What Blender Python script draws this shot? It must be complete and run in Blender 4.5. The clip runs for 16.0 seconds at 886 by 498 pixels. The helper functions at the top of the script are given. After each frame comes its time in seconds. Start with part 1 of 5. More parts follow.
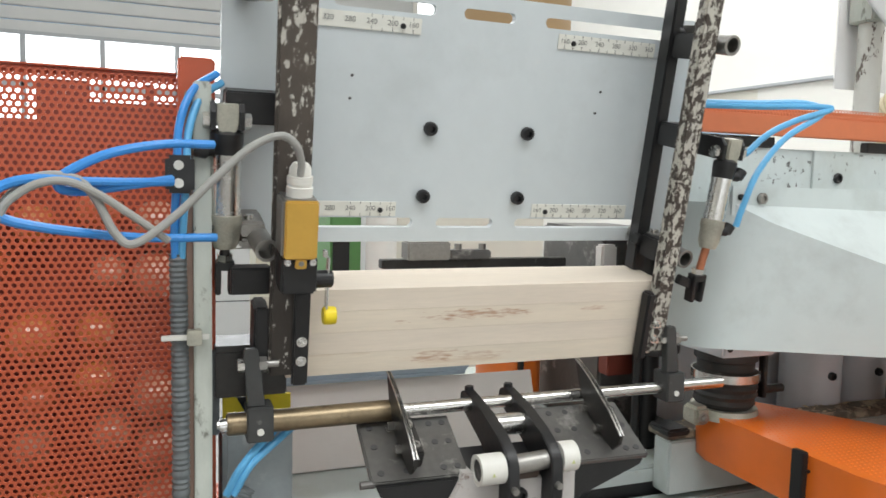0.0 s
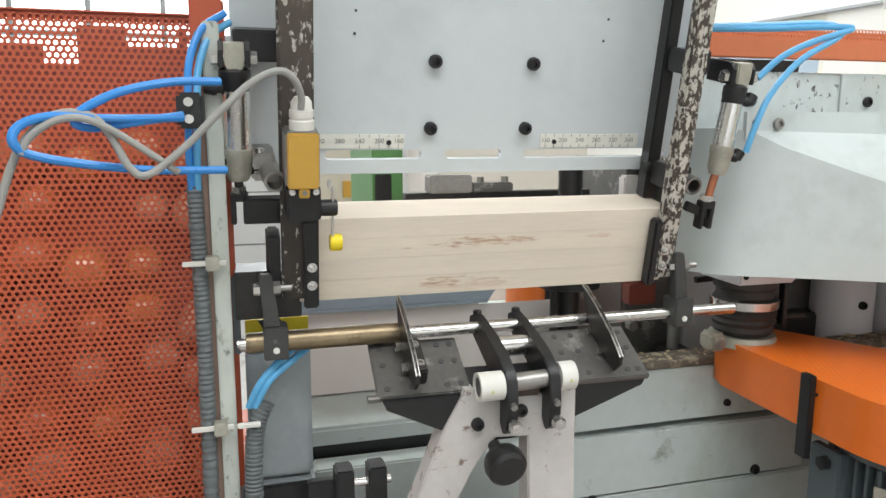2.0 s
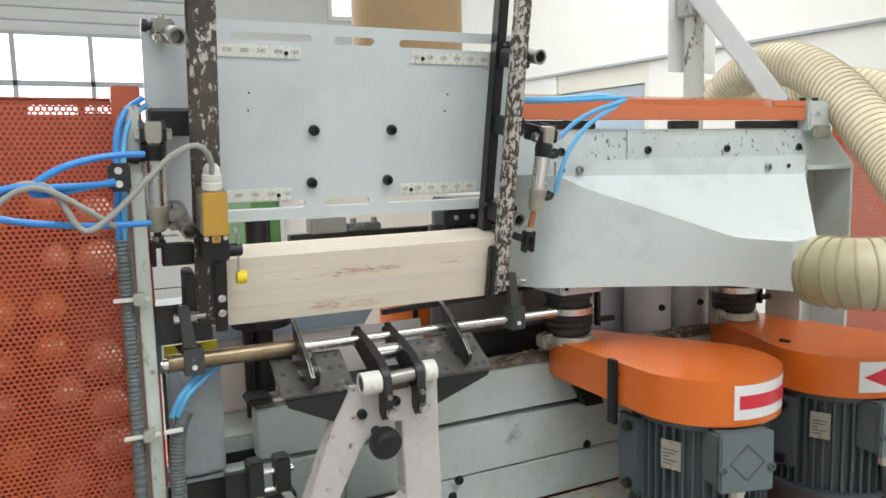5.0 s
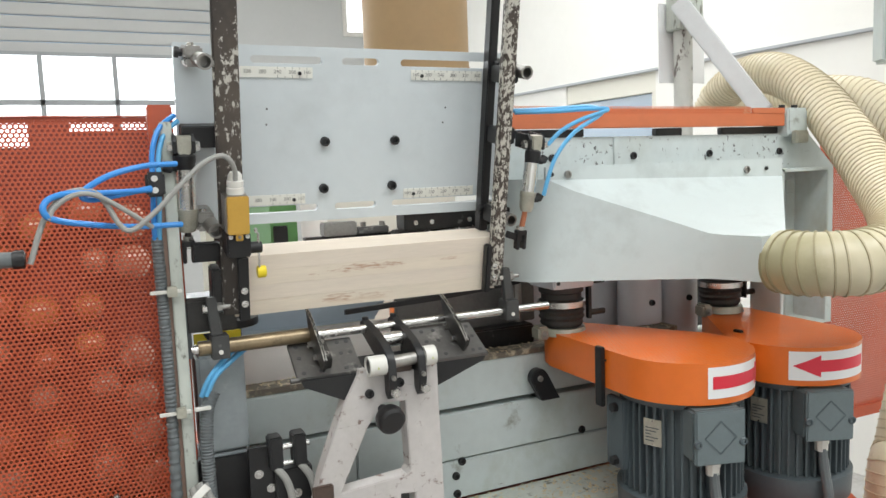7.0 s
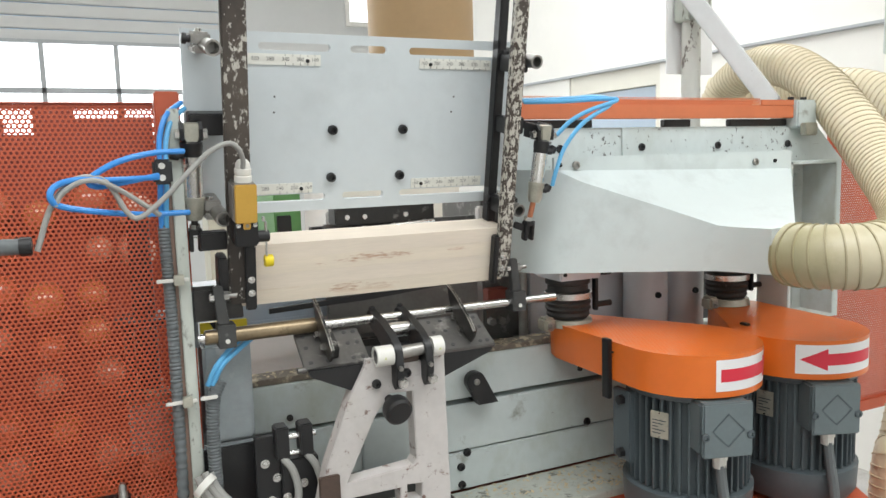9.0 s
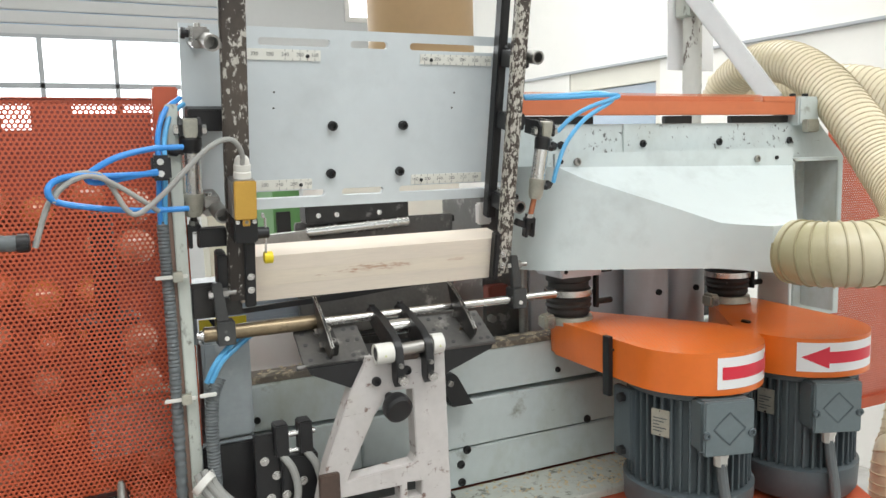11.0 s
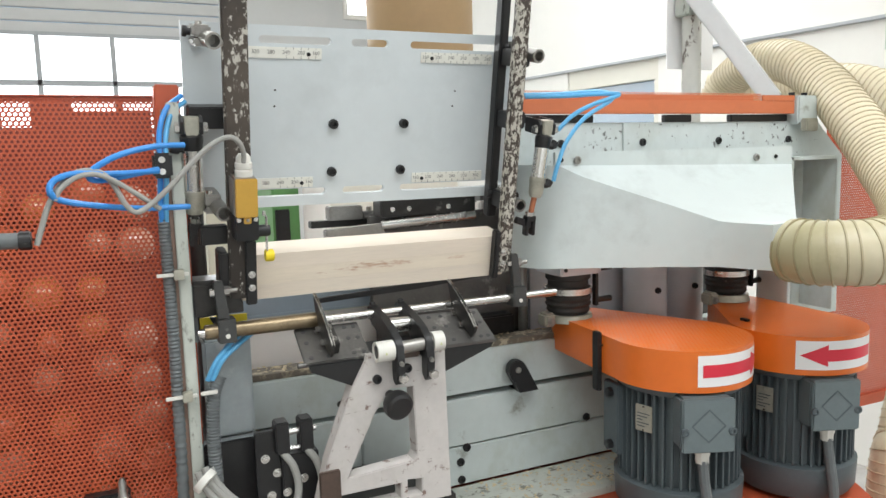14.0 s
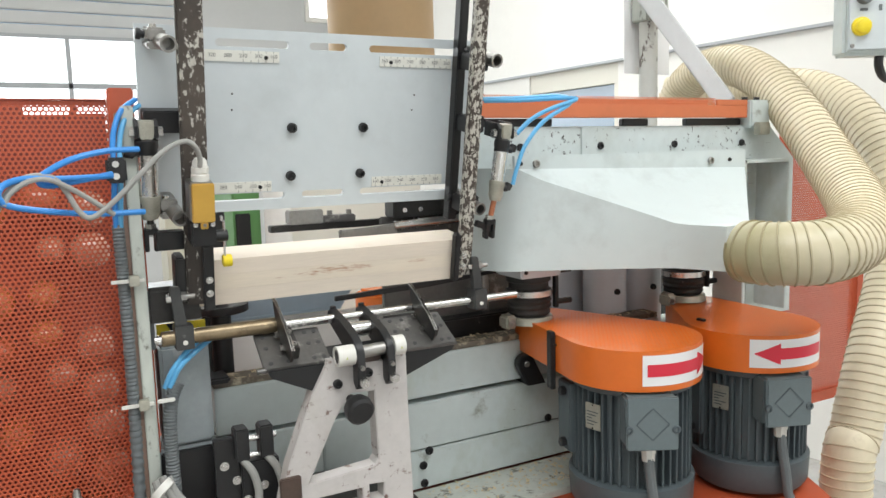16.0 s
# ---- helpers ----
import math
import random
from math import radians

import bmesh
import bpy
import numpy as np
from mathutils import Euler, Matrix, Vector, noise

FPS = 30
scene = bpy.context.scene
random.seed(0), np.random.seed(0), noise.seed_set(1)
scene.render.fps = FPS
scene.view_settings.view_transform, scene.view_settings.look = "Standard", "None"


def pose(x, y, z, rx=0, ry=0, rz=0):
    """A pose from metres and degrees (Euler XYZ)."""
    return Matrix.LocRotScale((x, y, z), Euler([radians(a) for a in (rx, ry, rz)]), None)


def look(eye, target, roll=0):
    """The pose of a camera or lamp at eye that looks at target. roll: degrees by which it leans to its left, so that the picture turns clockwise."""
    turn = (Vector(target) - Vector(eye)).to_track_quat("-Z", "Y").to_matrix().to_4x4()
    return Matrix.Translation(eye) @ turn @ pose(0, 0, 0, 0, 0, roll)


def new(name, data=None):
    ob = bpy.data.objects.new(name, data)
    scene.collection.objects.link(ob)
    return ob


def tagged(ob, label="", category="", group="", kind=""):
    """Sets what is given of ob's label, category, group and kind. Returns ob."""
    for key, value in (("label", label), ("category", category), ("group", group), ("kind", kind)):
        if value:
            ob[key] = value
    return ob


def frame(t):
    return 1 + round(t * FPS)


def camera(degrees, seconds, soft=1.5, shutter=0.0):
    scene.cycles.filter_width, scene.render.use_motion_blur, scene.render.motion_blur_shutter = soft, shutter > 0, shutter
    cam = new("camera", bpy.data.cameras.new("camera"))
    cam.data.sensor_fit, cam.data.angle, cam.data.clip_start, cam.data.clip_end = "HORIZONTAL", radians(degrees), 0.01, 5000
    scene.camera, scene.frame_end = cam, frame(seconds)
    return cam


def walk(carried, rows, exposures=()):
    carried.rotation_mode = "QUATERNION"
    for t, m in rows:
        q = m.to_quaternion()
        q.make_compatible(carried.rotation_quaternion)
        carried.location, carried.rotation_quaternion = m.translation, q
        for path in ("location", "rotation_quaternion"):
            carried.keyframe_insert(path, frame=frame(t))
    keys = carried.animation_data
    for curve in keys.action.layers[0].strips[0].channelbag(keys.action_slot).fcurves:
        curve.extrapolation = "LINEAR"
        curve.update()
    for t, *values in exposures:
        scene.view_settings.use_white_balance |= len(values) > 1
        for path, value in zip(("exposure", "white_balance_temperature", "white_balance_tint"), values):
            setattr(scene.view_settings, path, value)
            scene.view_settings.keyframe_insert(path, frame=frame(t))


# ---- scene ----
cam = camera(61.9, 16.0, shutter=0.4)
PATH = [
    (0, (0.017, 0.025, 1.398), (0.723, 1.888, 1.224), 1.4),
    (0.5, (0.057, -0.019, 1.409), (0.706, 1.863, 1.212), 0.0),
    (1, (0.068, -0.031, 1.401), (0.693, 1.858, 1.199), -0.8),
    (1.5, (0.065, -0.023, 1.393), (0.647, 1.867, 1.094), 0.1),
    (2, (0.062, -0.021, 1.39), (0.598, 1.877, 1.057), 0.1),
    (2.5, (0.071, -0.034, 1.4), (0.635, 1.852, 1.047), -0.1),
    (3, (0.086, -0.045, 1.4), (0.761, 1.807, 1.062), -0.6),
    (3.5, (0.095, -0.061, 1.398), (0.865, 1.759, 1.087), -1.1),
    (4, (0.081, -0.083, 1.41), (1.054, 1.636, 1.096), -1.9),
    (4.5, (0.01, -0.123, 1.417), (1.006, 1.597, 1.189), -0.3),
    (5, (-0.006, -0.207, 1.412), (0.857, 1.581, 1.17), -1.4),
    (5.2, (-0.004, -0.24, 1.412), (0.85, 1.553, 1.168), -2.0),
    (7.5, (-0.031, -0.315, 1.402), (0.782, 1.5, 1.198), -2.1),
    (8, (-0.031, -0.307, 1.402), (0.776, 1.51, 1.184), -2.0),
    (8.5, (-0.029, -0.307, 1.402), (0.782, 1.507, 1.175), -2.1),
    (9, (-0.035, -0.304, 1.401), (0.784, 1.506, 1.17), -1.8),
    (11.5, (-0.034, -0.298, 1.402), (0.787, 1.509, 1.158), -1.7),
    (12, (-0.033, -0.299, 1.403), (0.789, 1.507, 1.156), -1.8),
    (12.5, (-0.034, -0.299, 1.402), (0.792, 1.506, 1.156), -1.8),
    (13, (-0.034, -0.3, 1.402), (0.794, 1.504, 1.155), -1.8),
    (13.5, (-0.037, -0.299, 1.402), (0.792, 1.505, 1.154), -1.7),
    (14, (-0.039, -0.298, 1.402), (0.787, 1.506, 1.155), -1.6),
    (14.5, (-0.043, -0.299, 1.404), (0.782, 1.506, 1.157), -1.4),
    (15, (-0.043, -0.299, 1.403), (0.789, 1.503, 1.16), -1.4),
    (15.5, (-0.037, -0.302, 1.406), (0.844, 1.477, 1.158), -1.5),
    (16, (-0.034, -0.303, 1.403), (0.878, 1.461, 1.161), -1.7),
]
EXPO = [(0, -0.14), (1.5, -0.10), (3, 0.04), (4, 0.0), (5, -0.14), (7.5, -0.04), (9, 0.0), (16, 0.0)]
walk(cam, [(t, look(eye, target, roll)) for t, eye, target, roll in PATH], EXPO)

# ---- world and lights ----
world = bpy.data.worlds.new("sky")
scene.world = world
world.use_nodes = True
sky = world.node_tree.nodes.new("ShaderNodeTexSky")
sky.sky_type, sky.sun_disc = "NISHITA", False
sky.sun_elevation, sky.sun_rotation = radians(40), radians(150)
world.node_tree.links.new(sky.outputs[0], world.node_tree.nodes["Background"].inputs[0])
world.node_tree.nodes["Background"].inputs[1].default_value = 0.12
scene.view_settings.exposure = 0.0


def area(name, m, sx, sy, power, colour=(0.965, 0.99, 1)):
    lamp = bpy.data.lights.new(name, "AREA")
    lamp.shape, lamp.size, lamp.size_y, lamp.energy, lamp.color = "RECTANGLE", sx, sy, power, colour
    ob = new(name, lamp)
    ob.matrix_world = m
    return ob


# daylight entering by the glazed row of the sectional door, and two added area lamps under the closed ceiling for
# overhead light of unseen source
area("door_daylight", pose(-0.5, 5.6, 2.1, -90, 0, 0), 3.6, 0.9, 60, (0.93, 0.97, 1))
area("overhead_area_front", pose(0.6, -0.7, 3.35), 4.5, 1.2, 93)
# unseen lamp added behind the camera to brighten the machine's front
area("front_fill", pose(0.3, -3.45, 1.9, 90, 0, 0), 3.8, 1.3, 12, (0.97, 0.985, 1))
area("overhead_area_rear", pose(0.8, 2.6, 3.35), 4.5, 1.2, 95)

# ---- materials ----


def mat(name, base, rough=0.5, metal=0.0, vary=0.12, scale=8.0, bump=0.05, bump_scale=120.0, stain=None, stain_scale=14.0,
        stain_cut=0.62, stain_soft=0.06, coat=0.0, stretch=(1, 1, 1), cluster=0.0, grime=None, scratch=None):
    """A surface with two scales of variation, fine relief and, if wanted, stains or chipped paint, grime and scratches."""
    m = bpy.data.materials.new(name)
    m.use_nodes = True
    nt = m.node_tree
    N, L = nt.nodes, nt.links
    b = N["Principled BSDF"]
    tc = N.new("ShaderNodeTexCoord")
    mp = N.new("ShaderNodeMapping")
    mp.inputs["Scale"].default_value = stretch
    L.new(tc.outputs["Object"], mp.inputs[0])

    def noise_node(sc, detail=4.0, rough_=0.6):
        n = N.new("ShaderNodeTexNoise")
        n.inputs["Scale"].default_value, n.inputs["Detail"].default_value, n.inputs["Roughness"].default_value = sc, detail, rough_
        L.new(mp.outputs[0], n.inputs["Vector"])
        return n

    big, small = noise_node(scale), noise_node(scale * 9)
    mix = N.new("ShaderNodeMath")
    mix.operation = "MULTIPLY_ADD"
    mix.inputs[1].default_value = 0.4
    L.new(small.outputs[0], mix.inputs[0])
    half = N.new("ShaderNodeMath")
    half.operation = "MULTIPLY"
    half.inputs[1].default_value = 0.6
    L.new(big.outputs[0], half.inputs[0])
    L.new(half.outputs[0], mix.inputs[2])
    ramp = N.new("ShaderNodeValToRGB")
    ramp.color_ramp.elements[0].position, ramp.color_ramp.elements[1].position = 0.32, 0.68
    ramp.color_ramp.elements[0].color = (*[c * (1 - vary) for c in base], 1)
    ramp.color_ramp.elements[1].color = (*[min(1, c * (1 + vary * 0.6)) for c in base], 1)
    L.new(mix.outputs[0], ramp.inputs[0])
    colour = ramp.outputs[0]
    if stain:
        sn = noise_node(stain_scale, 6.0, 0.65)
        sr = N.new("ShaderNodeMapRange")
        sr.inputs["From Min"].default_value, sr.inputs["From Max"].default_value = stain_cut - stain_soft / 2, stain_cut + stain_soft / 2
        if cluster:
            cl = N.new("ShaderNodeMath")
            cl.operation = "MULTIPLY_ADD"
            cl.inputs[1].default_value = cluster
            L.new(noise_node(stain_scale / 12, 2.0).outputs[0], cl.inputs[0])
            L.new(sn.outputs[0], cl.inputs[2])
            L.new(cl.outputs[0], sr.inputs["Value"])
        else:
            L.new(sn.outputs[0], sr.inputs["Value"])
        mx = N.new("ShaderNodeMix")
        mx.data_type = "RGBA"
        L.new(sr.outputs[0], mx.inputs["Factor"])
        L.new(colour, mx.inputs["A"])
        mx.inputs["B"].default_value = (*stain, 1)
        colour = mx.outputs["Result"]
    for layer, scales, cut, soft, most in ((grime, (5.5, 5.5, 4.0), 0.50, 0.22, 0.65), (scratch, (16.0, 16.0, 120.0), 0.685, 0.03, 0.8)):
        if layer is None:
            continue
        lm = N.new("ShaderNodeMapping")
        lm.inputs["Scale"].default_value = scales
        lm.inputs["Rotation"].default_value = (0.0, 0.5 if scales[2] > 50 else 0.0, 0.0)
        L.new(tc.outputs["Object"], lm.inputs[0])
        ln = N.new("ShaderNodeTexNoise")
        ln.inputs["Scale"].default_value, ln.inputs["Detail"].default_value, ln.inputs["Roughness"].default_value = 1.0, 6.0, 0.68
        L.new(lm.outputs[0], ln.inputs["Vector"])
        lr = N.new("ShaderNodeMapRange")
        lr.inputs["From Min"].default_value, lr.inputs["From Max"].default_value, lr.inputs["To Max"].default_value = cut, cut + soft, most
        L.new(ln.outputs[0], lr.inputs["Value"])
        lx = N.new("ShaderNodeMix")
        lx.data_type = "RGBA"
        L.new(lr.outputs[0], lx.inputs["Factor"])
        L.new(colour, lx.inputs["A"])
        lx.inputs["B"].default_value = (*layer, 1)
        colour = lx.outputs["Result"]
    L.new(colour, b.inputs["Base Color"])
    rr = N.new("ShaderNodeMapRange")
    rr.inputs["To Min"].default_value, rr.inputs["To Max"].default_value = max(0.03, rough - 0.1), min(1, rough + 0.12)
    L.new(small.outputs[0], rr.inputs["Value"])
    L.new(rr.outputs[0], b.inputs["Roughness"])
    b.inputs["Metallic"].default_value = metal
    b.inputs["Coat Weight"].default_value = coat
    if bump:
        bn = noise_node(bump_scale, 3.0)
        bp = N.new("ShaderNodeBump")
        bp.inputs["Strength"].default_value, bp.inputs["Distance"].default_value = bump, 0.002
        L.new(bn.outputs[0], bp.inputs["Height"])
        L.new(bp.outputs[0], b.inputs["Normal"])
    return m


def glow(name, colour, strength):
    m = bpy.data.materials.new(name)
    m.use_nodes = True
    b = m.node_tree.nodes["Principled BSDF"]
    b.inputs["Base Color"].default_value = (*colour, 1)
    b.inputs["Emission Color"].default_value = (*colour, 1)
    b.inputs["Emission Strength"].default_value = strength
    return m


def wood_mat(name, base, dark, seed, knots=()):
    """Planed pale wood: long grain along x, faint heartwood streaks."""
    m = mat(name, base, 0.62, vary=0.10, scale=5, bump=0.06, bump_scale=160, stain=dark, stain_scale=4.2, stain_cut=0.69,
            stain_soft=0.10, stretch=(0.9, 9, 9))
    nt = m.node_tree
    N, L = nt.nodes, nt.links
    bs = N["Principled BSDF"]
    xyz = N.new("ShaderNodeSeparateXYZ")
    L.new(next(n for n in N if n.type == "TEX_COORD").outputs["Object"], xyz.inputs[0])
    fuzz = N.new("ShaderNodeTexNoise")
    fuzz.inputs["Scale"].default_value, fuzz.inputs["Detail"].default_value = 210, 6
    fm = N.new("ShaderNodeMapping")
    fm.inputs["Scale"].default_value = (0.45, 1.0, 2.2)
    L.new(next(n for n in N if n.type == "TEX_COORD").outputs["Object"], fm.inputs[0])
    L.new(fm.outputs[0], fuzz.inputs["Vector"])
    colour = bs.inputs["Base Color"].links[0].from_socket

    def op(kind, a, b, c=None):
        n = N.new("ShaderNodeMath")
        n.operation = kind
        for k, v in enumerate((a, b, c)):
            if v is not None and isinstance(v, (int, float)):
                n.inputs[k].default_value = v
            elif v is not None:
                L.new(v, n.inputs[k])
        return n.outputs[0]

    for kx, kz, rx, rz, depth in knots:
        dx = op("MULTIPLY", op("SUBTRACT", xyz.outputs[0], kx), 1 / rx)
        dz = op("MULTIPLY", op("SUBTRACT", xyz.outputs[2], kz), 1 / rz)
        d = op("SUBTRACT", op("ADD", op("MULTIPLY", dx, dx), op("MULTIPLY", dz, dz)), op("MULTIPLY", fuzz.outputs[0], 4.6))
        r = N.new("ShaderNodeMapRange")
        r.inputs["From Min"].default_value, r.inputs["From Max"].default_value = -2.6, -1.5
        r.inputs["To Min"].default_value, r.inputs["To Max"].default_value = depth, 0.0
        L.new(d, r.inputs["Value"])
        mx = N.new("ShaderNodeMix")
        mx.data_type = "RGBA"
        L.new(r.outputs[0], mx.inputs["Factor"])
        L.new(colour, mx.inputs["A"])
        mx.inputs["B"].default_value = (0.43, 0.225, 0.13, 1)
        colour = mx.outputs["Result"]
    L.new(colour, bs.inputs["Base Color"])
    mp = next(n for n in N if n.type == "MAPPING")
    mp.inputs["Location"].default_value = (seed * 1.7, seed * 3.1, seed * 0.7)
    return m


PANEL = mat("panel_paint", (0.60, 0.65, 0.67), 0.42, vary=0.05, scale=5, bump=0.02, stain=(0.54, 0.585, 0.60), stain_scale=7, stain_cut=0.62, stain_soft=0.2)
MACHINE = mat("machine_paint", (0.57, 0.63, 0.62), 0.45, vary=0.08, scale=6, bump=0.04, stain=(0.24, 0.24, 0.20), stain_scale=16, stain_cut=0.69, stain_soft=0.12, grime=(0.36, 0.385, 0.29), scratch=(0.13, 0.12, 0.11))
WORN = mat("worn_grey_paint", (0.57, 0.625, 0.62), 0.5, vary=0.10, scale=7, bump=0.08, stain=(0.10, 0.10, 0.10), stain_scale=110, stain_cut=0.80, stain_soft=0.03, stretch=(1, 1, 0.8), cluster=0.32, grime=(0.45, 0.48, 0.44))
HOOD = mat("hood_paint", (0.60, 0.66, 0.655), 0.4, vary=0.05, scale=4, bump=0.02, stain=(0.46, 0.50, 0.49), stain_scale=6, stain_cut=0.62, stain_soft=0.2)
BARPAINT = mat("chipped_bar_paint", (0.045, 0.036, 0.03), 0.6, vary=0.3, scale=12, bump=0.25, bump_scale=90, stain=(0.62, 0.60, 0.54), stain_scale=125, stain_cut=0.80, stain_soft=0.05, stretch=(1, 1, 0.5), cluster=0.36, grime=(0.13, 0.105, 0.08))
BARPAINT_LIGHT = mat("chipped_pale_bar_paint", (0.52, 0.50, 0.44), 0.6, vary=0.15, scale=12, bump=0.25, bump_scale=90, stain=(0.055, 0.042, 0.034), stain_scale=210, stain_cut=0.495, stain_soft=0.04, stretch=(1, 1, 0.6))
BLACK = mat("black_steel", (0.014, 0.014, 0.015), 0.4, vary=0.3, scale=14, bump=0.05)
DARK = mat("dark_oiled_steel", (0.05, 0.048, 0.046), 0.38, 0.6, vary=0.3, scale=16, bump=0.08, stain=(0.20, 0.19, 0.18), stain_scale=30, stain_cut=0.66, stain_soft=0.08)
TABLESTEEL = mat("scuffed_table_steel", (0.15, 0.145, 0.138), 0.42, 0.55, vary=0.25, scale=18, bump=0.08, stain=(0.34, 0.33, 0.31), stain_scale=26, stain_cut=0.64, stain_soft=0.1)
STEEL = mat("bright_steel", (0.68, 0.67, 0.65), 0.24, 1.0, vary=0.12, scale=12, bump=0.0)
WORNSTEEL = mat("dull_steel", (0.36, 0.35, 0.33), 0.4, 0.9, vary=0.25, scale=22, bump=0.08)
BRASS = mat("tarnished_brass_tube", (0.30, 0.235, 0.15), 0.36, 0.9, vary=0.3, scale=18, bump=0.05, stain=(0.12, 0.09, 0.06), stain_scale=25, stain_cut=0.58, stain_soft=0.12)
COPPER = mat("copper_rod", (0.45, 0.17, 0.09), 0.35, 0.6, vary=0.2, scale=30)
RED = mat("red_guard_paint", (0.50, 0.092, 0.036), 0.4, vary=0.15, scale=6, bump=0.03, stain=(0.20, 0.03, 0.02), stain_scale=12, stain_cut=0.72)
ORANGE = mat("orange_cover_paint", (0.80, 0.175, 0.02), 0.33, vary=0.08, scale=7, bump=0.03, stain=(0.45, 0.09, 0.02), stain_scale=20, stain_cut=0.74, coat=0.25)
# the red guard paint again, darkened to put shade into the colour
SHADEDRED = mat("shaded_red_paint", (0.20, 0.036, 0.020), 0.55, vary=0.2, scale=6)
DOME = mat("reddish_gloss_dome", (0.42, 0.115, 0.045), 0.3, vary=0.35, scale=25, coat=1.0)
DOMEAMBER = mat("amber_gloss_dome", (0.48, 0.16, 0.045), 0.28, vary=0.25, scale=25, coat=1.0)
DOMEPALE = mat("pale_gloss_dome", (0.48, 0.22, 0.14), 0.3, vary=0.2, scale=25, coat=1.0)
TERRA = mat("terracotta_beam_paint", (0.60, 0.17, 0.07), 0.5, vary=0.1, scale=9, bump=0.03)
MOTOR = mat("motor_grey_paint", (0.086, 0.108, 0.118), 0.48, vary=0.15, scale=15, bump=0.08, stain=(0.19, 0.21, 0.21), stain_scale=24, stain_cut=0.68)
MOTORBOX = mat("terminal_box_paint", (0.145, 0.18, 0.19), 0.42, vary=0.12, scale=15, bump=0.06, stain=(0.30, 0.31, 0.30), stain_scale=18, stain_cut=0.72)
YELLOW = mat("anodised_yellow", (0.62, 0.37, 0.07), 0.36, 0.25, vary=0.06, scale=30, bump=0.02)
BRIGHTYELLOW = mat("yellow_plastic", (0.85, 0.66, 0.02), 0.45, vary=0.06, scale=30)
WHITEPL = mat("white_plastic", (0.74, 0.73, 0.68), 0.42, vary=0.06, scale=40)
BLUE = mat("blue_hose", (0.045, 0.27, 0.70), 0.3, vary=0.08, scale=30, bump=0.0)
PALEBLUE = mat("pale_blue_hose", (0.12, 0.42, 0.72), 0.3, vary=0.08, scale=30, bump=0.0)
CABLE = mat("grey_cable", (0.33, 0.33, 0.31), 0.5, vary=0.1, scale=40)
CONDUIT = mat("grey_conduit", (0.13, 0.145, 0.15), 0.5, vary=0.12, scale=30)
STRIP = mat("worn_pale_post", (0.52, 0.55, 0.50), 0.6, vary=0.15, scale=10, bump=0.15, stain=(0.20, 0.20, 0.17), stain_scale=60, stain_cut=0.60, stain_soft=0.08, stretch=(1, 1, 0.5))
BROWN = mat("brown_edge", (0.26, 0.17, 0.13), 0.6, vary=0.2, scale=14)
LEDGEM = mat("dusty_oiled_ledge", (0.16, 0.135, 0.105), 0.7, vary=0.35, scale=25, bump=0.2, stain=(0.46, 0.40, 0.29), stain_scale=45, stain_cut=0.56, stain_soft=0.1)
CASTPINK = mat("stand_primer", (0.58, 0.55, 0.53), 0.55, vary=0.12, scale=9, bump=0.1, stain=(0.20, 0.13, 0.11), stain_scale=60, stain_cut=0.80, stain_soft=0.06, cluster=0.32, grime=(0.44, 0.42, 0.36), scratch=(0.20, 0.15, 0.13))
CONCRETEGREY = mat("column_grey", (0.31, 0.345, 0.355), 0.6, vary=0.15, scale=12, bump=0.1, stain=(0.45, 0.47, 0.47), stain_scale=8, stain_cut=0.62)
RULER = mat("ruler_white", (0.76, 0.76, 0.70), 0.45, vary=0.04, scale=30, bump=0.0)
CLAMPM = mat("phosphated_steel", (0.055, 0.056, 0.055), 0.5, 0.2, vary=0.25, scale=20, bump=0.08, stain=(0.16, 0.16, 0.15), stain_scale=40, stain_cut=0.68)
RUBBER = mat("black_bellows_rubber", (0.035, 0.033, 0.031), 0.62, vary=0.3, scale=25, bump=0.1, stain=(0.14, 0.13, 0.12), stain_scale=30, stain_cut=0.66)
POSTPAINT = mat("chipped_post_paint", (0.62, 0.62, 0.58), 0.5, vary=0.1, scale=9, bump=0.15, stain=(0.14, 0.115, 0.10), stain_scale=48, stain_cut=0.565, stain_soft=0.03, stretch=(1, 1, 0.5))
BRACEPAINT = mat("brace_paint", (0.68, 0.70, 0.71), 0.5, vary=0.06, scale=9, bump=0.05, stain=(0.36, 0.35, 0.33), stain_scale=70, stain_cut=0.72)
MARK = mat("faded_yellow_print", (0.55, 0.58, 0.25), 0.5, vary=0.1, bump=0.0)
TICK = mat("ruler_print", (0.20, 0.20, 0.19), 0.6, vary=0.0, bump=0.0)
PALEPAINT = mat("pale_lilac_paint", (0.68, 0.69, 0.72), 0.45, vary=0.06, scale=7, bump=0.04, stain=(0.30, 0.29, 0.27), stain_scale=40, stain_cut=0.72, stain_soft=0.05)
RUST = mat("brown_oiled_block", (0.085, 0.055, 0.042), 0.55, vary=0.3, scale=20, bump=0.1)
# black for the discs that paint the dark inside of holes
HOLESHADE = mat("hole_shade", (0.06, 0.06, 0.06), 0.6, vary=0.0, bump=0.0)
SIGNWHITE = mat("sign_white", (0.86, 0.86, 0.86), 0.35, vary=0.03, scale=20, bump=0.0)
SIGNRED = mat("sign_red", (0.72, 0.03, 0.06), 0.35, vary=0.03, scale=20, bump=0.0)
PLATE = mat("nameplate", (0.46, 0.45, 0.38), 0.4, 0.5, vary=0.25, scale=60)
HOSE = mat("cream_duct_hose", (0.77, 0.69, 0.51), 0.35, vary=0.08, scale=6, bump=0.02, stain=(0.40, 0.32, 0.18), stain_scale=8, stain_cut=0.70, stain_soft=0.2)
